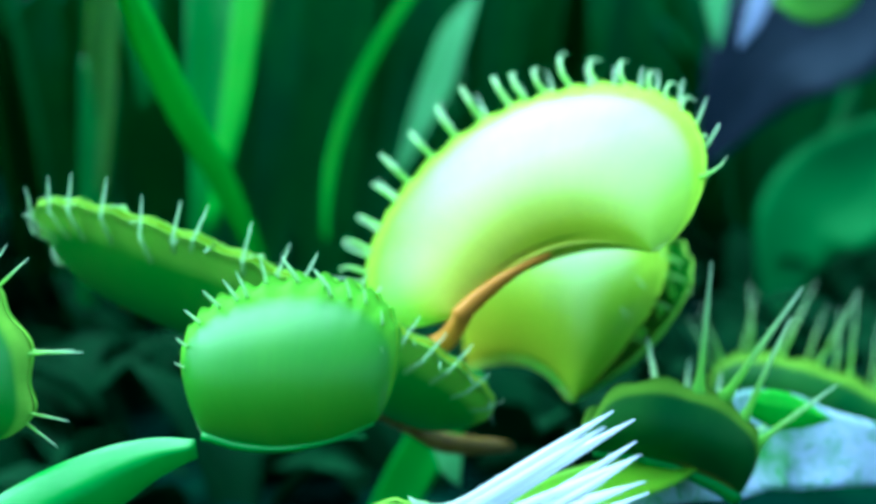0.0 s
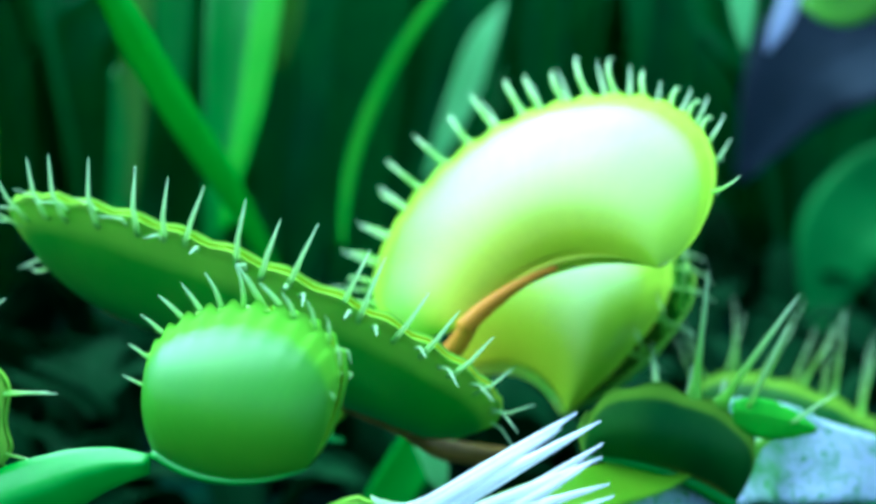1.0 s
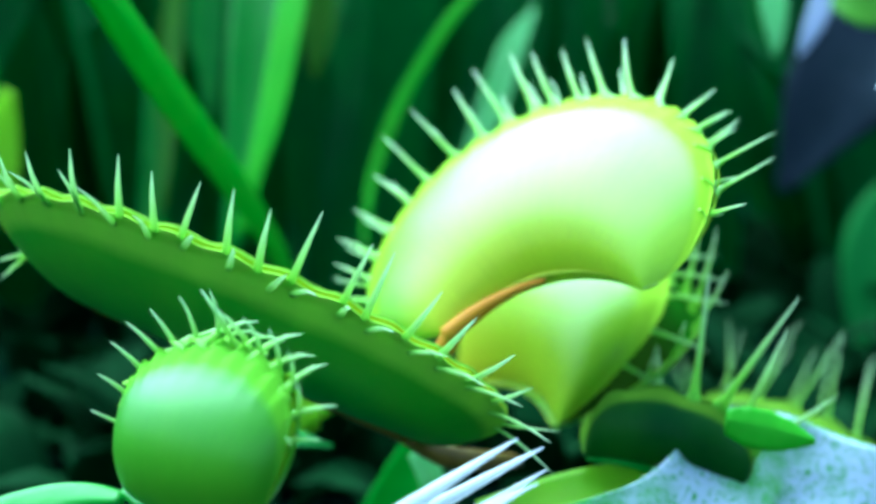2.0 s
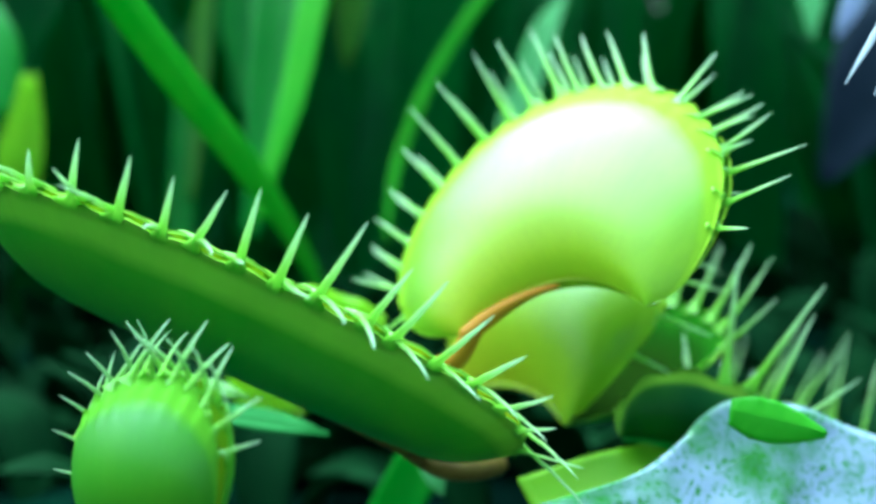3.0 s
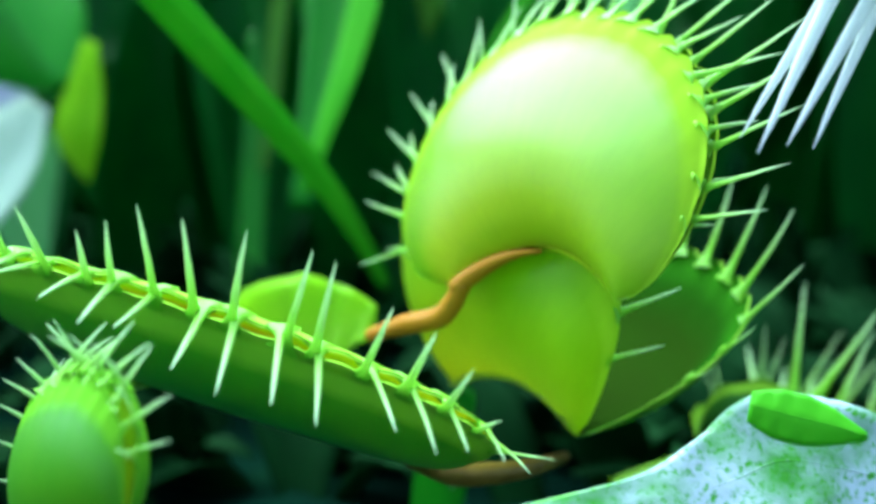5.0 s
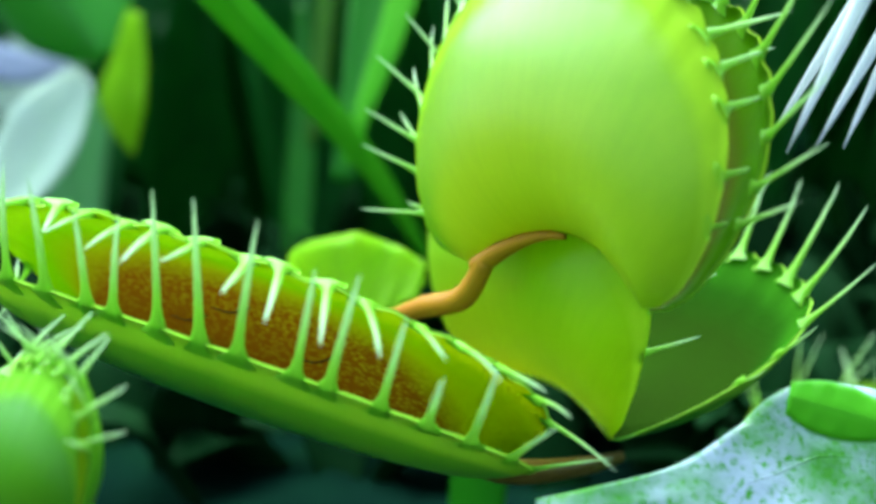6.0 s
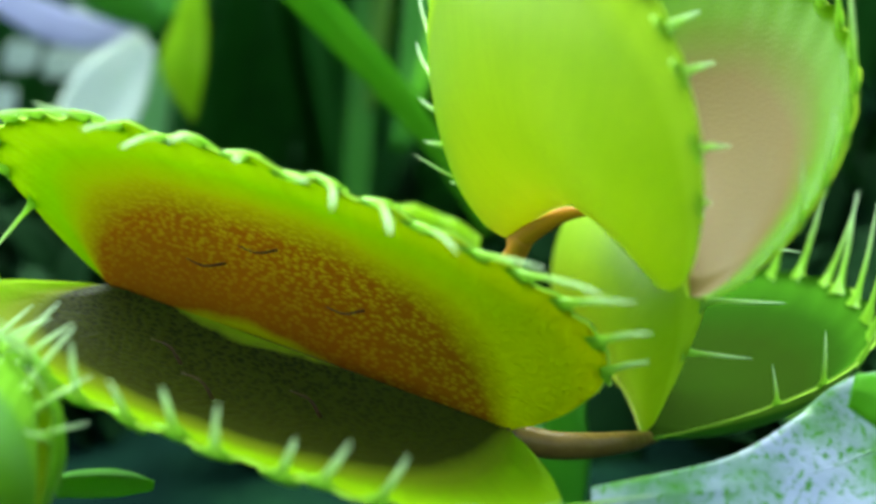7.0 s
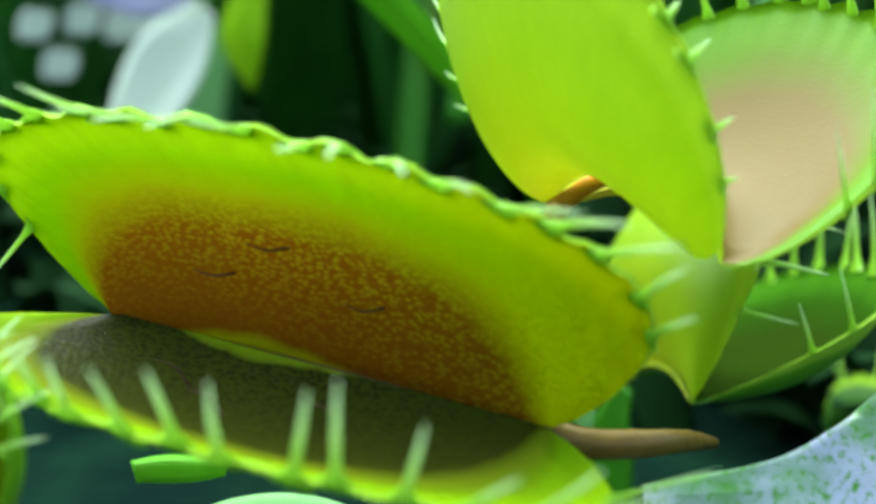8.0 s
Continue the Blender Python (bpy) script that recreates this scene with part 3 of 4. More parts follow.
# its winged petiole stays upright behind the long trap: seconds and place
PETIOLE_ROWS = [
    (0, -0.0064, 0.0034, -0.0021),
    (1.5, -0.0045, 0.0055, -0.0019),
    (2.8, -0.0046, 0.0081, -0.0023),
    (3.5, -0.0043, 0.0101, -0.0018),
    (4.2, -0.0047, 0.0120, -0.0026),
    (5.5, -0.0062, 0.0153, -0.0044),
    (6, -0.0055, 0.0167, -0.0034),
    (6.5, -0.0055, 0.0170, -0.0039),
    (7, -0.0057, 0.0171, -0.0034),
    (8, -0.0065, 0.0151, -0.0034),
]
petiole_root = Vector((-0.0062, 0.0153, -0.0044))
v, f = sheet([Vector(p) - petiole_root for p in [(-0.0015, 0.0139, -0.0046), (-0.0038, 0.0151, -0.0049), (-0.0068, 0.0159, -0.0058), (-0.0094, 0.0166, -0.0080), (-0.0110, 0.0170, -0.0098)]], [0.0024, 0.0052, 0.0078, 0.0066, 0.0012], (0.1, -1, 0.5), fold=0.2, wave=0.2, seed=2)
b_petiole = mesh_object("winged_petiole", v, f, [YELLOW_LEAF], trap_b)
m = at_time(CD_ROWS, 5.5)
v, f = sheet(local(m, (0.0045, 0.0105, -0.0086), (0.0035, 0.0135, -0.0120), (0.0025, 0.0170, -0.0180), (0.0020, 0.0200, -0.0260)), [0.0012, 0.0034, 0.0036, 0.003], m.to_3x3().inverted() @ Vector((0.0, -1, 0.6)), fold=0.3)
mesh_object("winged_petiole", v, f, [LEAF], trap_c)
m = at_time(F_ROWS, 1.5)
v, f = sheet(local(m, *F_PETIOLE), [0.0008, 0.0018, 0.0028, 0.0032, 0.0028], m.to_3x3().inverted() @ Vector((0.0, -1.0, 0.5)), fold=-0.35, wave=0.03, seed=1)
mesh_object("winged_petiole", v, f, [LEAF], trap_f)

# ---- leaves and stems round them ----
leaf("leaf", [(-0.0199, 0.0921, 0.0312), (-0.0207, 0.0907, 0.0210), (-0.0216, 0.0892, 0.0109), (-0.0228, 0.0876, -0.0007)],
     [0.00132, 0.00176, 0.00191, 0.00103], (0.1, -1, 0.3), BRIGHT, "thin upright leaf blade behind the stalks", "leaf")
leaf("leaf", [(-0.0220, 0.1119, 0.0353), (-0.0232, 0.1109, 0.0271), (-0.0242, 0.1100, 0.0188), (-0.0250, 0.1081, 0.0040)],
     [0.00133, 0.00183, 0.002, 0.00083], (0.1, -1, 0.3), BRIGHT, "thin upright leaf blade behind the stalks", "leaf")
leaf("leaf", [(-0.0165, 0.1005, 0.0325), (-0.0171, 0.0993, 0.0232), (-0.0169, 0.0984, 0.0170), (-0.0169, 0.0974, 0.0101)],
     [0.0047, 0.00501, 0.00313, 0.00063], (0.1, -1, 0.3), LEAF, "short dark green leaf between two stalks", "leaf")
leaf("leaf", [(-0.0248, 0.0867, -0.0151), (-0.0243, 0.0880, -0.0049), (-0.0239, 0.0893, 0.0052), (-0.0244, 0.0908, 0.0169)],
     [0.00294, 0.00338, 0.00294, 0.00073], (0.1, -1, 0.3), LEAF, "narrow dim green leaf standing upright", "leaf")
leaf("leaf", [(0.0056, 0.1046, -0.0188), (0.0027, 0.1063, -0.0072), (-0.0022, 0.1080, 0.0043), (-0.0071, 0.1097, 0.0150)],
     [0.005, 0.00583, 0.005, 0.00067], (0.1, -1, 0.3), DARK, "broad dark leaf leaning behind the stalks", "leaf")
leaf("stem", [(-0.0177, -0.0007, 0.0224), (-0.0164, 0.0097, 0.0189), (-0.0138, 0.0210, 0.0132), (-0.0104, 0.0322, 0.0066), (-0.0072, 0.0427, -0.0005), (-0.0040, 0.0516, -0.0091)],
     [0.00250, 0.00260, 0.00270, 0.00250, 0.00180, 0.00100], (0.1, -1, 0.3), STALK, "smooth green leaf stalk leaning across another", "stem", fold=0.15, thick=0.002)
# Lit edge of the next leaf, built as a separate bright blade.
leaf("stem", [(-0.0032, 0.0689, 0.0349), (-0.0055, 0.0597, 0.0230), (-0.0075, 0.0531, 0.0130), (-0.0096, 0.0482, 0.0055), (-0.0107, 0.0457, 0.0008)],
     [0.0026, 0.0030, 0.0026, 0.0016, 0.0010], (0.1, -1, 0.3), STEM, "upright bright green blade added as a leaf's lit edge", "stem", fold=0.3, thick=0.0012)
# The same leaf's unlit side, its shade set in the colour.
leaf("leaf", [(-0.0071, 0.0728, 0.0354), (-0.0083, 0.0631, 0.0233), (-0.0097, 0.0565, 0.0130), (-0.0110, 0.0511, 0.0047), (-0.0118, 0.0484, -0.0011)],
     [0.0080, 0.0076, 0.0056, 0.0028, 0.0020], (0.1, -1, 0.3), STALK_SHADED, "upright folded leaf stalk, shade in its dark green", "leaf", fold=0.4, thick=0.0012)
leaf("grass_blade", [(0.0189, 0.0678, 0.0301), (0.0120, 0.0635, 0.0222), (0.0069, 0.0613, 0.0143), (0.0037, 0.0589, 0.0071), (0.0023, 0.0561, 0.0019), (0.0017, 0.0536, -0.0025)],
     [0.00100, 0.00130, 0.00150, 0.00130, 0.00090, 0.00040], (0.1, -1, 0.3), STEM, "thin arching light green grass blade", "leaf")
leaf("leaf", [(0.0240, 0.0724, 0.0249), (0.0221, 0.0742, 0.0199), (0.0207, 0.0766, 0.0144), (0.0181, 0.0790, 0.0080), (0.0158, 0.0810, 0.0021)],
     [0.00040, 0.00520, 0.00660, 0.00420, 0.00160], (-0.3, -0.6, 1), PALE, "pale blue-green pointed leaf catching light", "leaf")
leaf("leaf", [(-0.0004, 0.0984, 0.0405), (-0.0011, 0.0997, 0.0309), (-0.0017, 0.1004, 0.0232), (-0.0023, 0.1007, 0.0161)],
     [0.00560, 0.00500, 0.00420, 0.00030], (0.1, -1, 0.3), BRIGHT, "bright green leaf tip hanging down", "leaf")
leaf("leaf", [(0.0514, 0.0348, 0.0269), (0.0499, 0.0359, 0.0249), (0.0478, 0.0372, 0.0234), (0.0453, 0.0385, 0.0235)],
     [0.00400, 0.00750, 0.00660, 0.00220], (0.1, -1, 0.3), BRIGHT, "round yellow-green leaf end out of focus", "leaf")
leaf("leaf", [(0.0406, 0.0459, 0.0324), (0.0417, 0.0461, 0.0269), (0.0425, 0.0461, 0.0224), (0.0432, 0.0459, 0.0181)],
     [0.00460, 0.00500, 0.00420, 0.00040], (0.2, -0.6, 1), PALE, "pale leaf tip hanging down", "leaf")
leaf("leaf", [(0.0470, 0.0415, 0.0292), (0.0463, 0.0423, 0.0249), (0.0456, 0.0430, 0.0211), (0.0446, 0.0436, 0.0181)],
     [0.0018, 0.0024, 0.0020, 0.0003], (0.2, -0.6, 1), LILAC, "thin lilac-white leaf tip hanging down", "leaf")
leaf("leaf", [(0.0925, 0.0867, 0.0318), (0.0825, 0.0876, 0.0228), (0.0716, 0.0890, 0.0154), (0.0631, 0.0887, 0.0007)],
     [0.00999, 0.02165, 0.01665, 0.00125], (0.2, -0.8, 0.6), PURPLE, "broad dark purplish leaf out of focus", "leaf")
leaf("leaf", [(0.0965, 0.0817, 0.0063), (0.0848, 0.0830, -0.0027), (0.0773, 0.0839, -0.0085), (0.0728, 0.0828, -0.0224)],
     [0.00999, 0.01832, 0.01332, 0.00083], (-0.2, -0.8, .6), MIDGREEN, "pale green leaf out of focus", "leaf")
leaf("leaf", [(-0.0538, 0.0664, 0.0265), (-0.0478, 0.0658, 0.0206), (-0.0436, 0.0652, 0.0153), (-0.0400, 0.0646, 0.0101)],
     [0.01195, 0.01494, 0.01314, 0.00358], (0.2, -1, 0.1), LEAF, "round dark green leaf end", "leaf", fold=-0.5, thick=0.002)
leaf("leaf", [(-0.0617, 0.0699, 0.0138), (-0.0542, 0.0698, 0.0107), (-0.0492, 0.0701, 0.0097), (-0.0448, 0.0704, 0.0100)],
     [0.00564, 0.00815, 0.0069, 0.00125], (0.2, -0.4, 1), LILAC, "pale leaf with a lilac highlight in its colour", "leaf", fold=-0.3)
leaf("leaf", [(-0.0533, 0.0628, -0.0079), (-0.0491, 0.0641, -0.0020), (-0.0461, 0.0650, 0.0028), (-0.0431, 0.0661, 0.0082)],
     [0.00486, 0.01032, 0.01032, 0.00364], (0.2, -0.6, 1), GLARE, "lime green leaf out of focus, glare in its colour", "leaf")
leaf("leaf", [(-0.0538, 0.0877, -0.0148), (-0.0548, 0.0891, -0.0062), (-0.0553, 0.0905, 0.0010), (-0.0562, 0.0916, 0.0075)],
     [0.00441, 0.00808, 0.00955, 0.00441], (0.2, -0.6, 1), PALE, "pale green leaf out of focus", "leaf")
leaf("bud", [(-0.0359, 0.0628, 0.0148), (-0.0364, 0.0626, 0.0097), (-0.0371, 0.0621, 0.0050), (-0.0365, 0.0620, 0.0000)],
     [0.00160, 0.00360, 0.00460, 0.00040], (0.1, -1, 0.3), YELLOW_LEAF, "yellow-green pointed bud hanging down", "bud", fold=0.6, thick=0.003)
leaf("leaf", [(0.0067, -0.0128, -0.0069), (0.0121, -0.0115, -0.0067), (0.0158, -0.0098, -0.0064), (0.0187, -0.0085, -0.0058), (0.0228, -0.0074, -0.0068), (0.0291, -0.0063, -0.0084)],
     [0.00095, 0.00246, 0.00473, 0.0062, 0.00544, 0.00355], (-0.15, -1, 0.55), POWDER, "bright green leaf dusted with pale droplets", "leaf", fold=0.10, wave=0.10, n=40, m=12, rib_share=0.004)
# Bare green facet of the leaf above, added as a blade laid on it.
leaf("leaf", [(0.0162, -0.0119, -0.0023), (0.0174, -0.0120, -0.0026), (0.0190, -0.0120, -0.0030), (0.0209, -0.0121, -0.0035)],
     [0.00130, 0.00210, 0.00190, 0.00040], (-0.15, -1, 0.55), STEM, "smooth green facet of the dusted leaf, added as its own blade", "leaf", fold=-0.12, wave=0.05, rib_share=0.004)
leaf("leaf", [(-0.0113, 0.0025, -0.0058), (-0.0081, 0.0023, -0.0063), (-0.0058, 0.0021, -0.0067), (-0.0033, 0.0018, -0.0072)],
     [0.00097, 0.00178, 0.00145, 0.00013], (0,-0.5,1), MIDGREEN, "small pale green leaf lying level", "leaf")
leaf("leaf", [(-0.0137, -0.0013, -0.0048), (-0.0115, -0.0013, -0.0041), (-0.0097, -0.0013, -0.0036), (-0.0076, -0.0015, -0.0040)],
     [0.00121, 0.00213, 0.00152, 0.00012], (0,-0.5,1), BRIGHT, "small yellow-green leaf lying level", "leaf")
leaf("leaf", [(0.0022, 0.0053, -0.0087), (0.0029, 0.0050, -0.0100), (0.0032, 0.0049, -0.0110), (0.0037, 0.0047, -0.0122)],
     [0.00137, 0.00171, 0.00137, 0.0001], (0.1, -1, 0.3), PALE, "small pale leaf tip hanging down", "leaf")
leaf("leaf", [(-0.0150, -0.0135, -0.0073), (-0.0141, -0.0128, -0.0074), (-0.0128, -0.0121, -0.0076), (-0.0116, -0.0115, -0.0080)],
     [0.00120, 0.00150, 0.00140, 0.00050], (0,-0.5,1), STEM, "small round-tipped green leaf", "leaf", fold=-0.3, rib_share=0.004)
leaf("leaf", [(-0.0145, -0.0135, -0.0112), (-0.0109, -0.0126, -0.0101), (-0.0073, -0.0119, -0.0101), (-0.0032, -0.0113, -0.0112)],
     [0.00150, 0.00270, 0.00270, 0.00100], (0,-0.3,1), PALE, "pale green leaf under the open trap", "leaf")
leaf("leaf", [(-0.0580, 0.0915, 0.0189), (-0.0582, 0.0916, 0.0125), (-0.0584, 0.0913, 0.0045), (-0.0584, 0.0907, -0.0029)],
     [0.00700, 0.00880, 0.00920, 0.00500], (0.1,-0.5,1), GLARE, "bluish leaf out of focus, glare in its colour", "leaf")
# Four blurred spots of light, modelled as small pale leaves.
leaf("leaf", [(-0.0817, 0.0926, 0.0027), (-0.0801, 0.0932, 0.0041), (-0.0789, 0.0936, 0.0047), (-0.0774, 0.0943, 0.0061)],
     [0.0011, 0.00439, 0.00439, 0.00078], (0.1, -1, 0.2), GLARE, "small leaf standing in for a blurred bright spot", "leaf")
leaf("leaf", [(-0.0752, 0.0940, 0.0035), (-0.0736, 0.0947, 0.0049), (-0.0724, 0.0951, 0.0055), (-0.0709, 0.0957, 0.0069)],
     [0.0011, 0.00439, 0.00439, 0.00078], (0.1, -1, 0.2), GLARE, "small leaf standing in for a blurred bright spot", "leaf")
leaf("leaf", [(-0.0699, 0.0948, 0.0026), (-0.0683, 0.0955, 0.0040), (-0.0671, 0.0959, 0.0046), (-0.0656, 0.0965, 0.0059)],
     [0.0011, 0.00439, 0.00439, 0.00078], (0.1, -1, 0.2), GLARE, "small leaf standing in for a blurred bright spot", "leaf")
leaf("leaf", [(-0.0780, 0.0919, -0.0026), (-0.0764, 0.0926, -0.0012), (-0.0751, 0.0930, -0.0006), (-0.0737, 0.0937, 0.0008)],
     [0.0011, 0.00439, 0.00439, 0.00078], (0.1, -1, 0.2), GLARE, "small leaf standing in for a blurred bright spot", "leaf")
leaf("leaf", [(-0.1303, 0.1603, -0.0238), (-0.1287, 0.1621, -0.0182), (-0.1272, 0.1639, -0.0125), (-0.1258, 0.1656, -0.0067)],
     [0.00235, 0.00705, 0.00705, 0.00141], (0.2,-0.8,0.7), BRIGHT, "mid green leaf of the bush behind", "leaf")
leaf("leaf", [(-0.1199, 0.1618, -0.0261), (-0.1183, 0.1637, -0.0196), (-0.1167, 0.1657, -0.0133), (-0.1154, 0.1676, -0.0067)],
     [0.00235, 0.00588, 0.00588, 0.00141], (0.2,-0.8,0.7), LEAF, "mid green leaf of the bush behind", "leaf")
leaf("leaf", [(-0.1116, 0.1683, -0.0073), (-0.1098, 0.1698, -0.0027), (-0.1082, 0.1712, 0.0018), (-0.1068, 0.1727, 0.0064)],
     [0.00235, 0.00823, 0.00823, 0.00141], (0.2,-0.8,0.7), LEAF, "mid green leaf of the bush behind", "leaf")
leaf("leaf", [(-0.0950, 0.1689, -0.0176), (-0.0933, 0.1705, -0.0122), (-0.0917, 0.1722, -0.0070), (-0.0903, 0.1738, -0.0016)],
     [0.00235, 0.00705, 0.00705, 0.00141], (0.2,-0.8,0.7), LEAF, "mid green leaf of the bush behind", "leaf")
leaf("leaf", [(-0.1264, 0.1641, -0.0125), (-0.1246, 0.1653, -0.0090), (-0.1229, 0.1664, -0.0056), (-0.1214, 0.1677, -0.0022)],
     [0.00235, 0.00705, 0.00705, 0.00141], (0.2,-0.8,0.7), LEAF, "mid green leaf of the bush behind", "leaf")
leaf("leaf", [(-0.1158, 0.1651, -0.0164), (-0.1140, 0.1664, -0.0126), (-0.1123, 0.1677, -0.0089), (-0.1109, 0.1690, -0.0050)],
     [0.00235, 0.00588, 0.00588, 0.00141], (0.2,-0.8,0.7), BRIGHT, "mid green leaf of the bush behind", "leaf")
leaf("leaf", [(-0.0824, 0.1721, -0.0142), (-0.0808, 0.1741, -0.0080), (-0.0792, 0.1759, -0.0021), (-0.0779, 0.1778, 0.0041)],
     [0.00235, 0.0094, 0.0094, 0.00141], (0.2,-0.8,0.7), LEAF, "mid green leaf of the bush behind", "leaf")
leaf("leaf", [(-0.1325, 0.1647, -0.0050), (-0.1307, 0.1659, -0.0020), (-0.1289, 0.1670, 0.0010), (-0.1275, 0.1681, 0.0041)],
     [0.00235, 0.00705, 0.00705, 0.00141], (0.2,-0.8,0.7), LEAF, "mid green leaf of the bush behind", "leaf")
G_ROWS = [
    (0, 0.01406, -0.01472, -0.00653, 8.6, -18.4, 168.8, 5, 60),
    (1, 0.01617, -0.01239, -0.00729, 7.9, -18.4, 169.6, 5, 60),
    (1.5, 0.01682, -0.01105, -0.00758, 7.8, -18.4, 169.8, 5, 60),
    (2.8, 0.02052, -0.00439, -0.00888, 8.0, -18.4, 173.5, 5, 60),
    (3.5, 0.02278, 0.00034, -0.01010, 8.0, -18.4, 175.0, 5, 60),
    (4.2, 0.02426, 0.00562, -0.01190, 8.3, -18.4, 177.2, 5, 60),
    (5.5, 0.02941, 0.01573, -0.01567, 9.5, -18.4, -177.9, 5, 60),
    (8, 0.04694, 0.02632, -0.02142, 15.3, -18.1, -172.8, 5, 60),
]
trap_g, _, _ = flytrap(G_ROWS, (0.0085, 0.005, 1.25, 0.6, 0), 0.0006, 1, WITHERED_SHADED, WITHERED_SHADED, 0.0012, 4, 0.0072, 5,
    "dark withered flytrap with long thin teeth", 11, 0.2, 0.2, LEAF, 0.0004, girth=0.45, span=(0.10, 0.54), rise=0.7, jointed=False)
v, f = sheet(local(row_pose(G_ROWS[0]), *[(0.0002, -0.0161, -0.0062), (0.0050, -0.0150, -0.0054), (0.0098, -0.0139, -0.0050), (0.0132, -0.0135, -0.0042)]), [0.003, 0.003, 0.0025, 0.0006], local(row_pose(G_ROWS[0]), (0, -0.5, 1))[0], fold=0.2)
mesh_object("winged_petiole", v, f, [YELLOW_LEAF], trap_g)
H_ROWS = [
    (0, -0.00942, -0.02425, -0.00208, -14.7, 61.9, -32.0, 8, 12),
    (1, -0.00788, -0.02283, -0.00270, -13.5, 62.2, -30.3, 8, 12),
    (1.5, -0.00815, -0.02174, -0.00260, -13.3, 62.2, -30.0, 8, 12),
    (2.7, -0.00801, -0.02011, -0.00786, -13.7, 62.2, -30.2, 8, 12),
    (8, -0.00939, -0.01721, -0.01327, -16.6, 61.2, -32.6, 8, 12),
]
trap_h, _, _ = flytrap(H_ROWS, (0.006, 0.0045, 1.2, 0.6, 0), 0.0006, -1, GREEN_OUT, GREEN_OUT, 0.001, 6, 0.0082, 0,
    "green flytrap with long white teeth close by", 12, 0.2, 0.2, LEAF, 0.0004, girth=0.7, pale=True, span=(0.36, 0.66), rise=4.5, jointed=False)
I_ROWS = [
    (0, -0.02556, -0.01465, 0.00639, -24.8, 70.9, -42.5, 5, 10),
    (1, -0.02406, -0.01475, 0.00406, -23.2, 71.2, -40.3, 5, 10),
    (1.7, -0.02593, -0.01405, 0.00232, -23.1, 71.2, -40.0, 5, 10),
    (8, -0.03141, -0.01550, -0.00600, -27.0, 70.0, -43.6, 5, 10),
]
trap_i, _, _ = flytrap(I_ROWS, (0.0065, 0.0036, 1.3, 0.6, 0), 0.0006, -1, GREEN_OUT, GREEN_OUT, 0.001, 3, 0.0024, 10,
    "green flytrap with a few white teeth at its edge", 13, 0.2, 0.2, LEAF, 0.0004, girth=0.6, jointed=False)
J_ROWS = [
    (0, 0.03462, -0.00073, -0.01291, 21.8, -18.3, 151.6, 5, 30),
    (8, 0.03121, 0.01871, -0.02321, 22.7, -17.7, 152.3, 5, 30),
]
# Not withered: the dark lobe colours carry this trap's shade.
trap_j, _, _ = flytrap(J_ROWS, (0.014, 0.006, 1.3, 0.6, 0), 0.0006, 1, WITHERED_SHADED, WITHERED_SHADED, 0.0015, 8, 0.0072, 12,
    "flytrap with upright teeth, shade put into its dark green", 14, 0.2, 0.2, LEAF, 0.0004, girth=0.2, jointed=False)
K_ROWS = [
    (0, 0.02313, -0.02182, 0.02849, 176.7, 27.0, 0.0, 4, 4),
    (1.2, 0.02509, -0.01846, 0.02804, 177.5, 26.9, 1.0, 4, 4),
    (3.5, 0.02361, -0.01208, 0.02559, 177.0, 27.0, 0.8, 4, 4),
    (4.1, 0.02157, -0.01128, 0.02435, 176.7, 27.0, 0.9, 4, 4),
    (5.5, 0.01946, -0.00694, 0.02045, 176.1, 27.0, 1.4, 4, 4),
    (6, 0.01994, -0.00513, 0.02023, 176.1, 27.0, 1.3, 4, 4),
    (6.5, 0.02163, -0.00358, 0.02054, 176.0, 26.9, 1.4, 4, 4),
    (8, 0.02322, -0.00192, 0.02097, 175.5, 26.8, 0.4, 4, 4),
]
trap_k, _, _ = flytrap(K_ROWS, (0.007, 0.0045, 1.3, 0.6, 0), 0.0006, -1, YELLOW_OUT, YELLOW_OUT, 0.0012, 2, 0.0092, 0,
    "yellow-green flytrap hanging in with long white teeth", 15, 0.2, 0.2, LEAF, 0.0004, girth=0.6, pale=True, span=(0.38, 0.66), rise=1.6, jointed=False)
SMALL = [(trap_g, G_ROWS), (trap_h, H_ROWS), (trap_i, I_ROWS), (trap_j, J_ROWS), (trap_k, K_ROWS)]


# ---- far foliage ----
def thicket():
    rng = random.Random(4)
    verts, faces = [], []
    for k in range(420):
        y = rng.uniform(0.10, 0.42)
        x = rng.uniform(-1.0, 1.0) * (0.07 + y * 0.62)
        h = rng.uniform(0.05, 0.13) + 0.25 * max(0, y - 0.15)
        lean, turn = rng.uniform(-0.35, 0.35), rng.uniform(0, 6.28)
        w = rng.uniform(0.006, 0.018)
        base = Vector((x, y, -0.03))
        tip = base + Vector((lean * h, rng.uniform(-0.2, 0.2) * h, h))
        mid = (base + tip) / 2 + Vector((rng.uniform(-0.01, 0.01), rng.uniform(-0.01, 0.01), 0.01))
        line, widths, facing = [base, mid, tip], [w * 0.6, w, w * 0.9, 0.001], (math.cos(turn), -abs(math.sin(turn)) - 0.3, 0.2)
        if y < 0.17:
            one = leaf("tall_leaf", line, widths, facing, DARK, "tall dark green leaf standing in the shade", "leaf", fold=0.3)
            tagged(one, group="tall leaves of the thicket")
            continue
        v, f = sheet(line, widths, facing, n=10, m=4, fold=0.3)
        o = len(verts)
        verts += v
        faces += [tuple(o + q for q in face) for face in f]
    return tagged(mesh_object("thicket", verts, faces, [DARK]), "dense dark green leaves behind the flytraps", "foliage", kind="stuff")


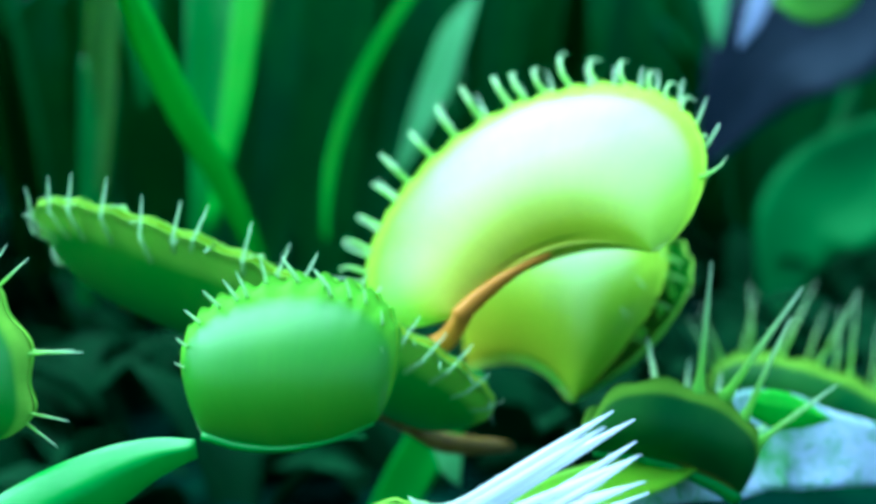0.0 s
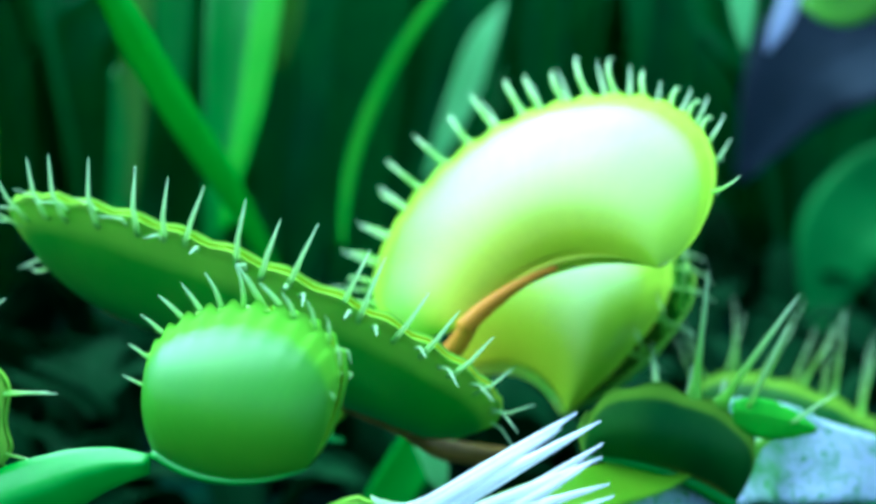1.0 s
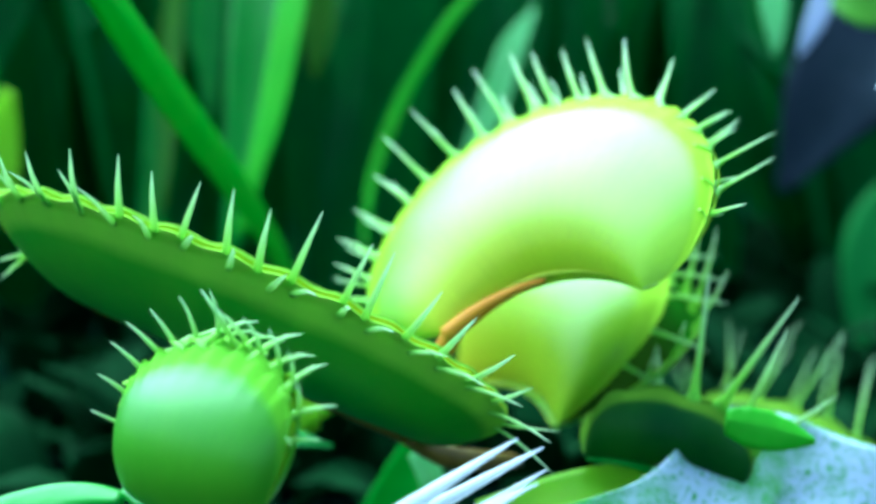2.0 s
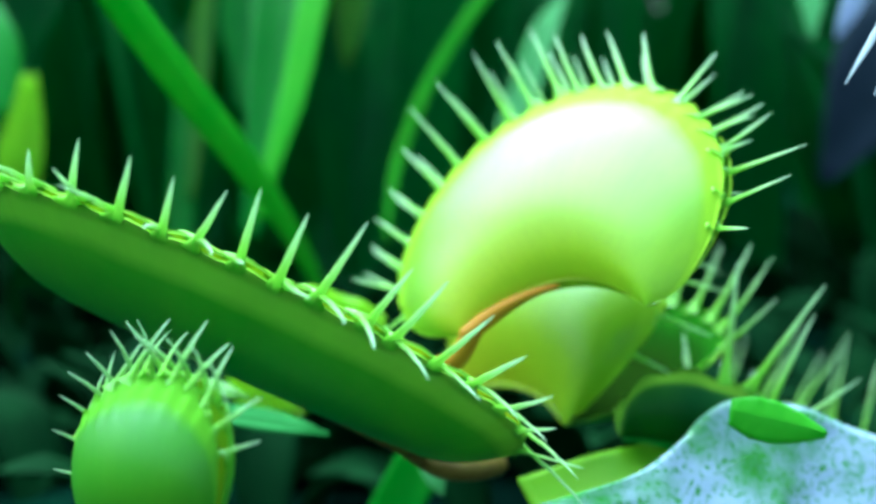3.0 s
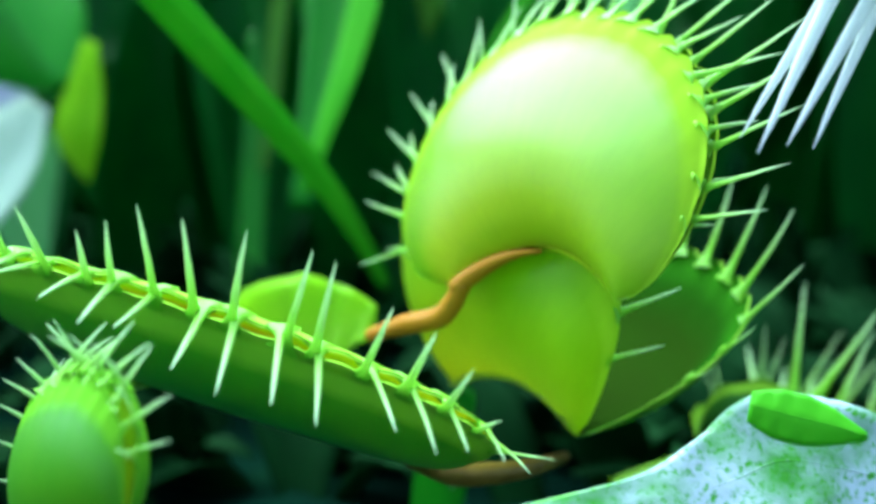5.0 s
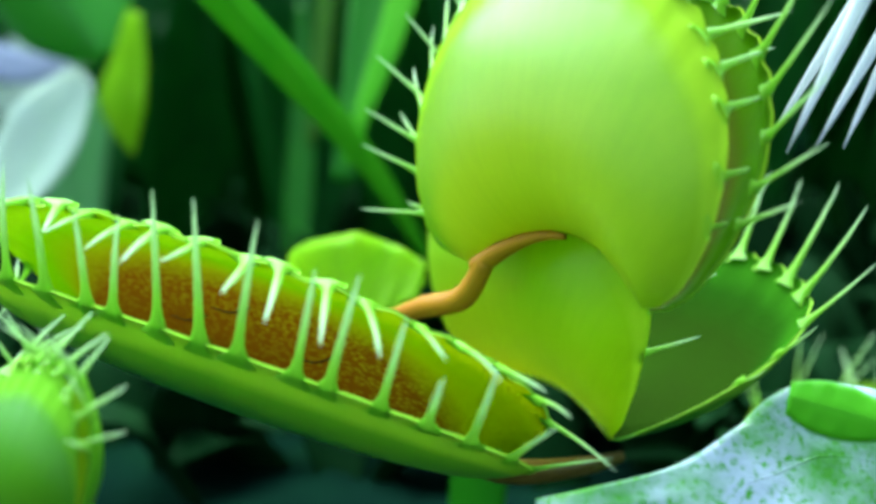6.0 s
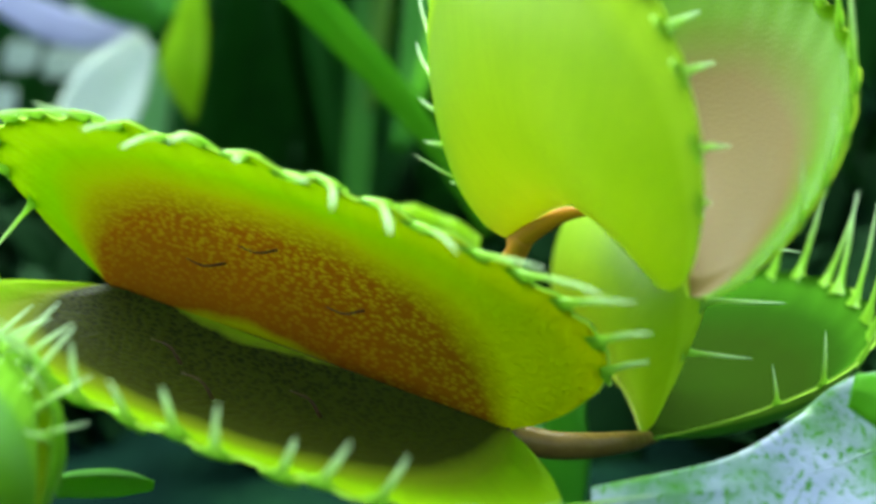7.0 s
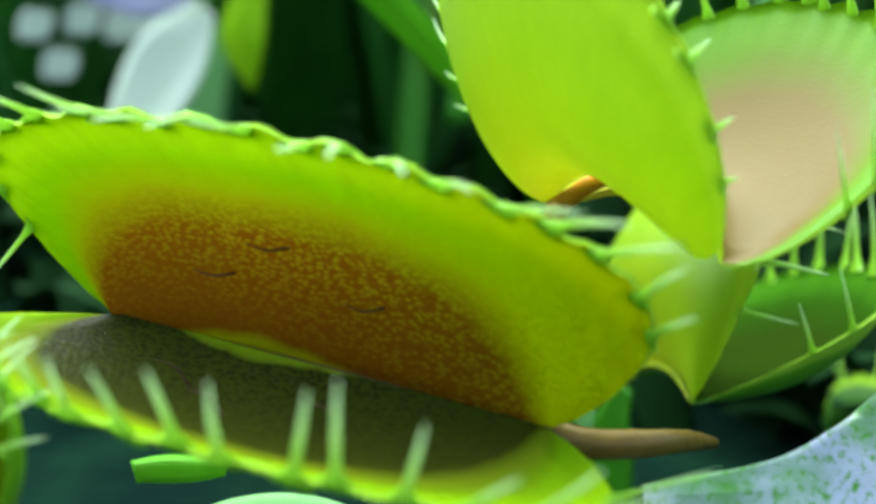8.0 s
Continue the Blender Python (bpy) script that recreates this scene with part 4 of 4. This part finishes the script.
thicket()


def undergrowth():
    rng = random.Random(8)
    verts, faces = [], []
    for k in range(900):
        y = rng.uniform(0.03, 0.20)
        x = rng.uniform(-1.0, 1.0) * (0.05 + y * 0.6)
        h = rng.uniform(0.004, 0.016) * (1 + 3 * max(0, y))
        turn, w = rng.uniform(0, 6.28), rng.uniform(0.003, 0.008)
        base = Vector((x, y, -0.029))
        tip = base + Vector((math.cos(turn) * 0.012, math.sin(turn) * 0.012, h))
        mid = (base + tip) / 2 + Vector((0, 0, 0.004))
        v, f = sheet([base, mid, tip], [w * 0.5, w, w * 0.8, 0.0006], (0, 0, 1), n=7, m=4, fold=0.3)
        o = len(verts)
        verts += v
        faces += [tuple(o + q for q in face) for face in f]
    return tagged(mesh_object("undergrowth", verts, faces, [MOSS]), "low moss leaves over the soil, shade in their colour", "undergrowth", kind="stuff")


undergrowth()


def bristle(table, s):
    """Lean and sweep of a tooth at s along a margin, from values at given places."""
    table = sorted(table)
    if s <= table[0][0]:
        return table[0][1:]
    for (a, l0, w0), (c, l1, w1) in zip(table, table[1:]):
        if s <= c:
            k = (s - a) / (c - a)
            return l0 + (l1 - l0) * k, w0 + (w1 - w0) * k
    return table[-1][1:]


# teeth of the two largest traps: seconds, then place along the margin, lean inwards, sweep along it
A_NEAR_TEETH = [
    (0, [(0.18, -36, 21), (0.24, -36, 14), (0.29, -36, 7), (0.33, -36, 0), (0.38, -36, 0), (0.4, -29, -7), (0.44, -36, 0), (0.48, -29, -7), (0.51, -29, -7), (0.54, -29, 7), (0.57, -29, 0), (0.61, -36, -7), (0.66, -36, 0), (0.7, -36, 0), (0.76, -36, -7)]),
    (1.5, [(0.18, -8, 21), (0.24, -15, 14), (0.29, -8, 14), (0.33, -8, 7), (0.38, -8, 0), (0.4, -1, -7), (0.44, -8, 0), (0.48, -8, -7), (0.51, -8, -21), (0.54, -8, -7), (0.57, -8, -14), (0.61, -8, -28), (0.66, -22, -28), (0.7, -22, -28), (0.76, -22, -42)]),
    (3.5, [(0.18, -15, 42), (0.24, -15, 28), (0.29, -1, 21), (0.33, 6, 14), (0.38, -1, 0), (0.4, 6, 0), (0.44, 6, 7), (0.48, 6, 0), (0.51, 6, -14), (0.54, -1, 0), (0.57, -1, -14), (0.61, -1, -28), (0.66, -8, -28), (0.7, -15, -35)]),
    (4.2, [(0.18, -8, 42), (0.24, -8, 28), (0.29, -1, 21), (0.33, -1, 14), (0.38, -1, 0), (0.4, 13, 0), (0.44, 6, 7), (0.48, 6, 0), (0.51, 6, -14), (0.54, -1, 0), (0.57, -1, -21), (0.61, -1, -28), (0.66, -8, -28)]),
    (5.5, [(0.18, -1, 21), (0.24, 6, 14), (0.29, 13, 7), (0.33, 20, 0), (0.38, 20, -7), (0.4, 27, -14), (0.44, 20, -7), (0.48, 27, -7), (0.51, 27, -21), (0.54, 13, -7), (0.57, 6, -28), (0.61, 13, -35), (0.66, 13, -35)]),
    (6, [(0.24, 20, 21), (0.29, 13, 14), (0.33, 27, 7), (0.38, 27, -7), (0.4, 34, -7), (0.44, 34, 0), (0.48, 41, 0), (0.51, 41, -14), (0.54, 27, -7), (0.57, 27, -21), (0.61, 34, -28), (0.66, 34, -28)]),
    (6.5, [(0.29, 27, 7), (0.33, 34, 0), (0.38, 34, -7), (0.4, 41, -14), (0.44, 34, 0), (0.48, 41, -7), (0.51, 41, -14), (0.54, 41, 0), (0.57, 48, -14)]),
    (7, [(0.29, 34, 0), (0.33, 41, 0), (0.38, 34, -14), (0.4, 41, -14), (0.44, 34, -7), (0.48, 41, -14), (0.51, 41, -28), (0.54, 41, -14)]),
    (8, [(0.29, 34, 0), (0.33, 41, 0), (0.38, 41, -7), (0.4, 48, -14), (0.44, 34, -7), (0.48, 41, -14), (0.51, 41, -28), (0.54, 34, -14), (0.57, 41, -28)]),
]
A_FAR_TEETH = [
    (0, [(0.29, -36, -7), (0.33, -36, -7), (0.38, -36, -7), (0.41, -36, -14), (0.44, -36, -7), (0.47, -36, -14), (0.51, -36, -14), (0.54, -36, -7), (0.58, -36, -7), (0.62, -36, 0), (0.65, -36, 0), (0.7, -36, 0), (0.75, -36, 0)]),
    (1.5, [(0.38, 6, -14), (0.41, 6, -21), (0.44, 6, -14), (0.47, 13, -21), (0.51, 13, -28), (0.54, 6, -14), (0.58, 6, -7), (0.62, 6, -14), (0.65, 6, -7), (0.7, 6, -21), (0.75, 6, -21)]),
    (3.5, [(0.24, 41, 21), (0.29, 34, 14), (0.33, 41, 0), (0.38, 41, -7), (0.41, 41, -14), (0.44, 34, 0), (0.47, 41, -14), (0.51, 41, -21), (0.54, 34, -7)]),
    (4.2, [(0.24, 34, 14), (0.29, 34, 7), (0.33, 34, -7), (0.38, 41, -7), (0.41, 41, -21), (0.44, 34, -7), (0.47, 41, -14), (0.51, 41, -21), (0.54, 34, -7)]),
    (5.5, [(0.11, 27, 42), (0.18, 27, 14), (0.24, 34, 0), (0.29, 34, -14), (0.33, 41, -21), (0.38, 48, -21), (0.41, 48, -28), (0.44, 48, -14), (0.47, 55, -21), (0.51, 48, -28), (0.54, 41, -14), (0.58, 34, -21), (0.62, 41, -35)]),
    (6, [(0.18, 27, 14), (0.24, 27, 0), (0.29, 27, -7), (0.33, 34, -14), (0.38, 41, -21), (0.41, 48, -28), (0.44, 41, -14), (0.47, 48, -21), (0.51, 48, -28), (0.54, 41, -14), (0.58, 41, -21), (0.62, 48, -35)]),
    (6.5, [(0.11, 34, 49), (0.18, 27, 21), (0.24, 20, 0), (0.29, 27, -7), (0.33, 34, -14), (0.38, 34, -21), (0.41, 41, -35), (0.44, 41, -7), (0.47, 48, -14), (0.51, 48, -21), (0.54, 41, -7), (0.58, 41, -21), (0.62, 41, -35), (0.65, 41, -21)]),
    (7, [(0.11, 34, 42), (0.18, 27, 14), (0.24, 27, 0), (0.29, 27, -14), (0.33, 34, -21), (0.38, 41, -21), (0.41, 48, -28), (0.44, 41, -14), (0.47, 48, -28), (0.51, 55, -35), (0.54, 41, -14), (0.58, 48, -21), (0.62, 55, -35), (0.65, 48, -21), (0.7, 55, -28), (0.75, 55, -28)]),
    (7.5, [(0.11, 34, 35), (0.18, 34, 7), (0.24, 34, -7), (0.29, 34, -14), (0.33, 41, -14), (0.38, 48, -14), (0.41, 55, -28), (0.44, 48, -21), (0.47, 55, -28), (0.51, 62, -28), (0.54, 48, -14), (0.58, 55, -21), (0.62, 62, -28), (0.65, 55, -21), (0.7, 55, -28)]),
    (8, [(0.11, 41, 35), (0.18, 34, 14), (0.24, 34, -7), (0.29, 34, -14), (0.33, 41, -28), (0.38, 48, -21), (0.41, 55, -28), (0.44, 48, -14), (0.47, 62, -21), (0.51, 62, -21), (0.54, 55, -14), (0.58, 55, -14), (0.62, 62, -28), (0.65, 55, -21), (0.7, 55, -28)]),
]
B_TEETH = [
    (0, [(0.21, -22, 14), (0.25, -15, 7), (0.3, -29, 0), (0.33, -29, -14), (0.38, -29, -21), (0.42, -36, -28), (0.45, -22, -7), (0.49, -22, -7), (0.52, -29, -21), (0.56, -29, -42), (0.6, -22, -42), (0.65, -22, -49), (0.7, -15, -49), (0.74, -8, -49), (0.78, -15, -56), (0.82, -8, -56), (0.88, 13, -56), (0.92, 27, -56)]),
    (1.5, [(0.17, -1, 14), (0.21, -1, 7), (0.25, -1, 0), (0.3, -8, -7), (0.33, -8, -21), (0.38, -15, -28), (0.42, -8, -35), (0.45, -1, -14), (0.49, -8, -7), (0.52, -15, -21), (0.56, -8, -35), (0.6, -1, -42), (0.65, -8, -42), (0.7, 20, -42), (0.74, 34, -35), (0.78, 34, -35), (0.82, 41, -42), (0.88, 55, -42), (0.92, 69, -42)]),
    (3.5, [(0.17, -1, 14), (0.21, -1, 7), (0.25, -1, 0), (0.3, -22, -7), (0.33, -29, -14), (0.38, -36, -21), (0.42, -36, -28), (0.45, -15, -14), (0.49, -15, -14), (0.52, -15, -28), (0.56, -8, -49), (0.6, 20, -56), (0.65, 13, -56), (0.7, 41, -21), (0.74, 55, -14), (0.78, 55, -28), (0.82, 69, -35), (0.88, 90, -35), (0.92, 104, -35)]),
    (5.5, [(0.08, 20, -21), (0.13, 27, 7), (0.17, 13, 7), (0.21, 20, 7), (0.25, 27, 7), (0.3, 20, 0), (0.33, 34, -7), (0.38, 41, -7), (0.42, 41, -21), (0.45, 48, -7), (0.49, 41, -7), (0.52, 41, -14), (0.56, 55, -21), (0.6, 62, -21), (0.65, 62, -21), (0.7, 69, -21), (0.74, 55, 0), (0.78, 69, -21), (0.82, 83, -21), (0.88, 90, -21), (0.92, 97, -14)]),
    (7, [(0.13, 13, -7), (0.17, 6, -14), (0.21, 13, -7), (0.25, 20, -7), (0.3, 13, -21), (0.33, 34, -42), (0.38, 41, -49), (0.42, 48, -56), (0.45, 48, -42), (0.49, 48, -49), (0.52, 62, -56), (0.56, 90, -49), (0.6, 111, -42), (0.65, 111, -42), (0.7, 118, -35), (0.74, 125, -28), (0.78, 118, -21), (0.82, 125, -14), (0.88, 125, 0), (0.92, 132, 7)]),
    (8, [(0.13, 13, -7), (0.17, 6, -21), (0.21, 13, -14), (0.25, 20, -28), (0.3, 20, -42), (0.33, 41, -56), (0.38, 48, -63), (0.42, 69, -63), (0.45, 55, -63), (0.49, 48, -63), (0.52, 76, -63), (0.56, 118, -56), (0.6, 132, -49), (0.65, 132, -42), (0.7, 132, -35), (0.74, 132, -28), (0.78, 132, -21), (0.82, 132, -14), (0.88, 132, 0), (0.92, 132, 14)]),
]
B_FAR_TEETH = [
    (0, [(0.21, -22, 14), (0.25, -22, 7), (0.3, -15, 7), (0.33, -8, -14), (0.38, -8, -21), (0.42, -8, -21), (0.46, -8, -14), (0.49, -15, -7), (0.52, -22, -28), (0.56, -22, -35), (0.62, -22, -21), (0.65, -22, -35), (0.7, -36, -42), (0.74, -36, -49), (0.78, -36, -49), (0.83, -36, -49), (0.88, -36, -49), (0.92, 41, 49)]),
    (1.5, [(0.21, -8, 7), (0.25, -8, 0), (0.3, -1, 0), (0.33, 6, -21), (0.38, 6, -28), (0.42, -1, -28), (0.46, 6, -21), (0.49, -1, -7), (0.52, -1, -28), (0.56, -1, -35), (0.62, -1, -21), (0.65, -1, -35), (0.7, -36, -42), (0.74, -36, -35), (0.78, -36, -42), (0.83, -36, -49), (0.88, -36, -56), (0.92, 48, 56)]),
    (3.5, [(0.16, 6, 21), (0.21, -1, 7), (0.25, 6, -7), (0.3, 20, -7), (0.33, 41, -21), (0.38, 55, -21), (0.42, 41, -21), (0.46, 41, -21), (0.49, 20, -14), (0.52, 20, -35), (0.56, 6, -49), (0.62, -1, -35), (0.65, -22, -21), (0.7, -36, -21), (0.74, -36, -28), (0.78, -36, -42), (0.83, 20, 49), (0.88, 41, 49), (0.92, 34, 42)]),
    (5.5, [(0.1, 0, 0), (0.9, 0, 0)]),
    (6.5, [(0.1, 55, 0), (0.9, 55, 0)]),
    (8, [(0.1, 80, 0), (0.9, 80, 0)]),
]


def bristle_at(tables, t, s):
    """Lean and sweep at a time between the given ones."""
    if t <= tables[0][0]:
        return bristle(tables[0][1], s)
    for (a, one), (b, two) in zip(tables, tables[1:]):
        if t <= b:
            k = (t - a) / (b - a)
            return [p + (q - p) * k for p, q in zip(bristle(one, s), bristle(two, s))]
    return bristle(tables[-1][1], s)


def between(rows, t):
    return float(np.interp(t, [r[0] for r in rows], [r[1] for r in rows]))


TOOTH_TIMES = (0, 0.5, 1.0, 1.5, 2.1, 2.8, 3.5, 4.2, 5.5, 6.0, 6.5, 7.0, 7.5, 8.0)


def motions():
    for trap, near, far, rows, side, leans, leans_far, curls, sinks, curls_far, sinks_far in (
            (trap_a, a_near, a_far, A_ROWS, 1, A_NEAR_TEETH, A_FAR_TEETH, [(0, 40), (0.7, 30), (1.5, 8), (2.5, 0)], [(0, 0.6), (0.5, 0.55), (1, 0.42), (1.7, 0.2), (2.6, 0)],
             [(0, 40), (0.7, 30), (1.5, 8), (2.5, 0)], [(0, 0.72), (1, 0.6), (2, 0.3), (2.8, 0)]),
            (trap_b, b_near, b_far, B_ROWS, -1, B_TEETH, B_FAR_TEETH, [(0, 30), (1.0, 18), (2.0, 0)], [(0, 0.12), (1, 0.06), (2, 0)],
             [(0, 12), (1, 8), (2, 0)], [(0, 0.12), (1, 0.06), (2, 0)]),
            (trap_c, c_near, c_far, CD_ROWS, -1, [(0, 70), (1.5, 62), (3, 80), (8, 95)], [(0, 70), (1.5, 45), (3, 28), (6, 24), (7, 50), (8, 60)], [(0, 30), (2, 0)], [(0, 0.3), (2.4, 0)], [(0, 0), (8, 0)], [(0, 0.3), (2.4, 0)]),
            (trap_f, f_near, f_far, F_ROWS, -1, [(0, 85), (1.5, 58), (3, 30), (5.5, 45), (8, 50)], [(0, 45), (1.5, 45), (3, 30), (5.5, 40), (8, 45)], [(0, 50), (1.5, 22), (3, 0)], [(0, 0.4), (1.2, 0.1), (2, 0)],
             [(0, 10), (8, 0)], [(0, 0.5), (1.2, 0.1), (2, 0)])):
        walk(trap, [(r[0], row_pose(r)) for r in rows])
        for (lobe, teeth), s, k, lean_rows, curl_rows, sink_rows in ((near, side, 7, leans, curls, sinks), (far, -side, 8, leans_far, curls_far, sinks_far)):
            walk(lobe, [(r[0], pose(0, 0, 0, -s * r[k], 0, r[9] if k == 8 and len(r) > 9 else 0)) for r in rows])
            for tooth in teeth:
                turns = []
                for t in TOOTH_TIMES:
                    lean, sweep = bristle_at(lean_rows, t, tooth[5]) if isinstance(lean_rows[0][1], list) else (between(lean_rows, t), 0)
                    turns.append(tooth_poses(tooth, lean, sweep, between(curl_rows, t), between(sink_rows, t)))
                for piece, poses in zip(tooth[0], zip(*turns)):
                    walk(piece, list(zip(TOOTH_TIMES, poses)))
    settled = at_time(B_ROWS, 5.5).to_quaternion()
    walk(b_stalk, [(r[0], Matrix.Translation(stalk_root) @ (row_pose(r).to_quaternion().inverted() @ settled).to_matrix().to_4x4()) for r in B_ROWS])
    for_petiole = dict((r[0], Vector(r[1:])) for r in PETIOLE_ROWS)
    walk(b_petiole, [(r[0], row_pose(r).inverted() @ Matrix.Translation(for_petiole[r[0]])) for r in B_ROWS if r[0] in for_petiole])
    for trap, rows in SMALL:
        walk(trap, [(r[0], row_pose(r)) for r in rows])


motions()
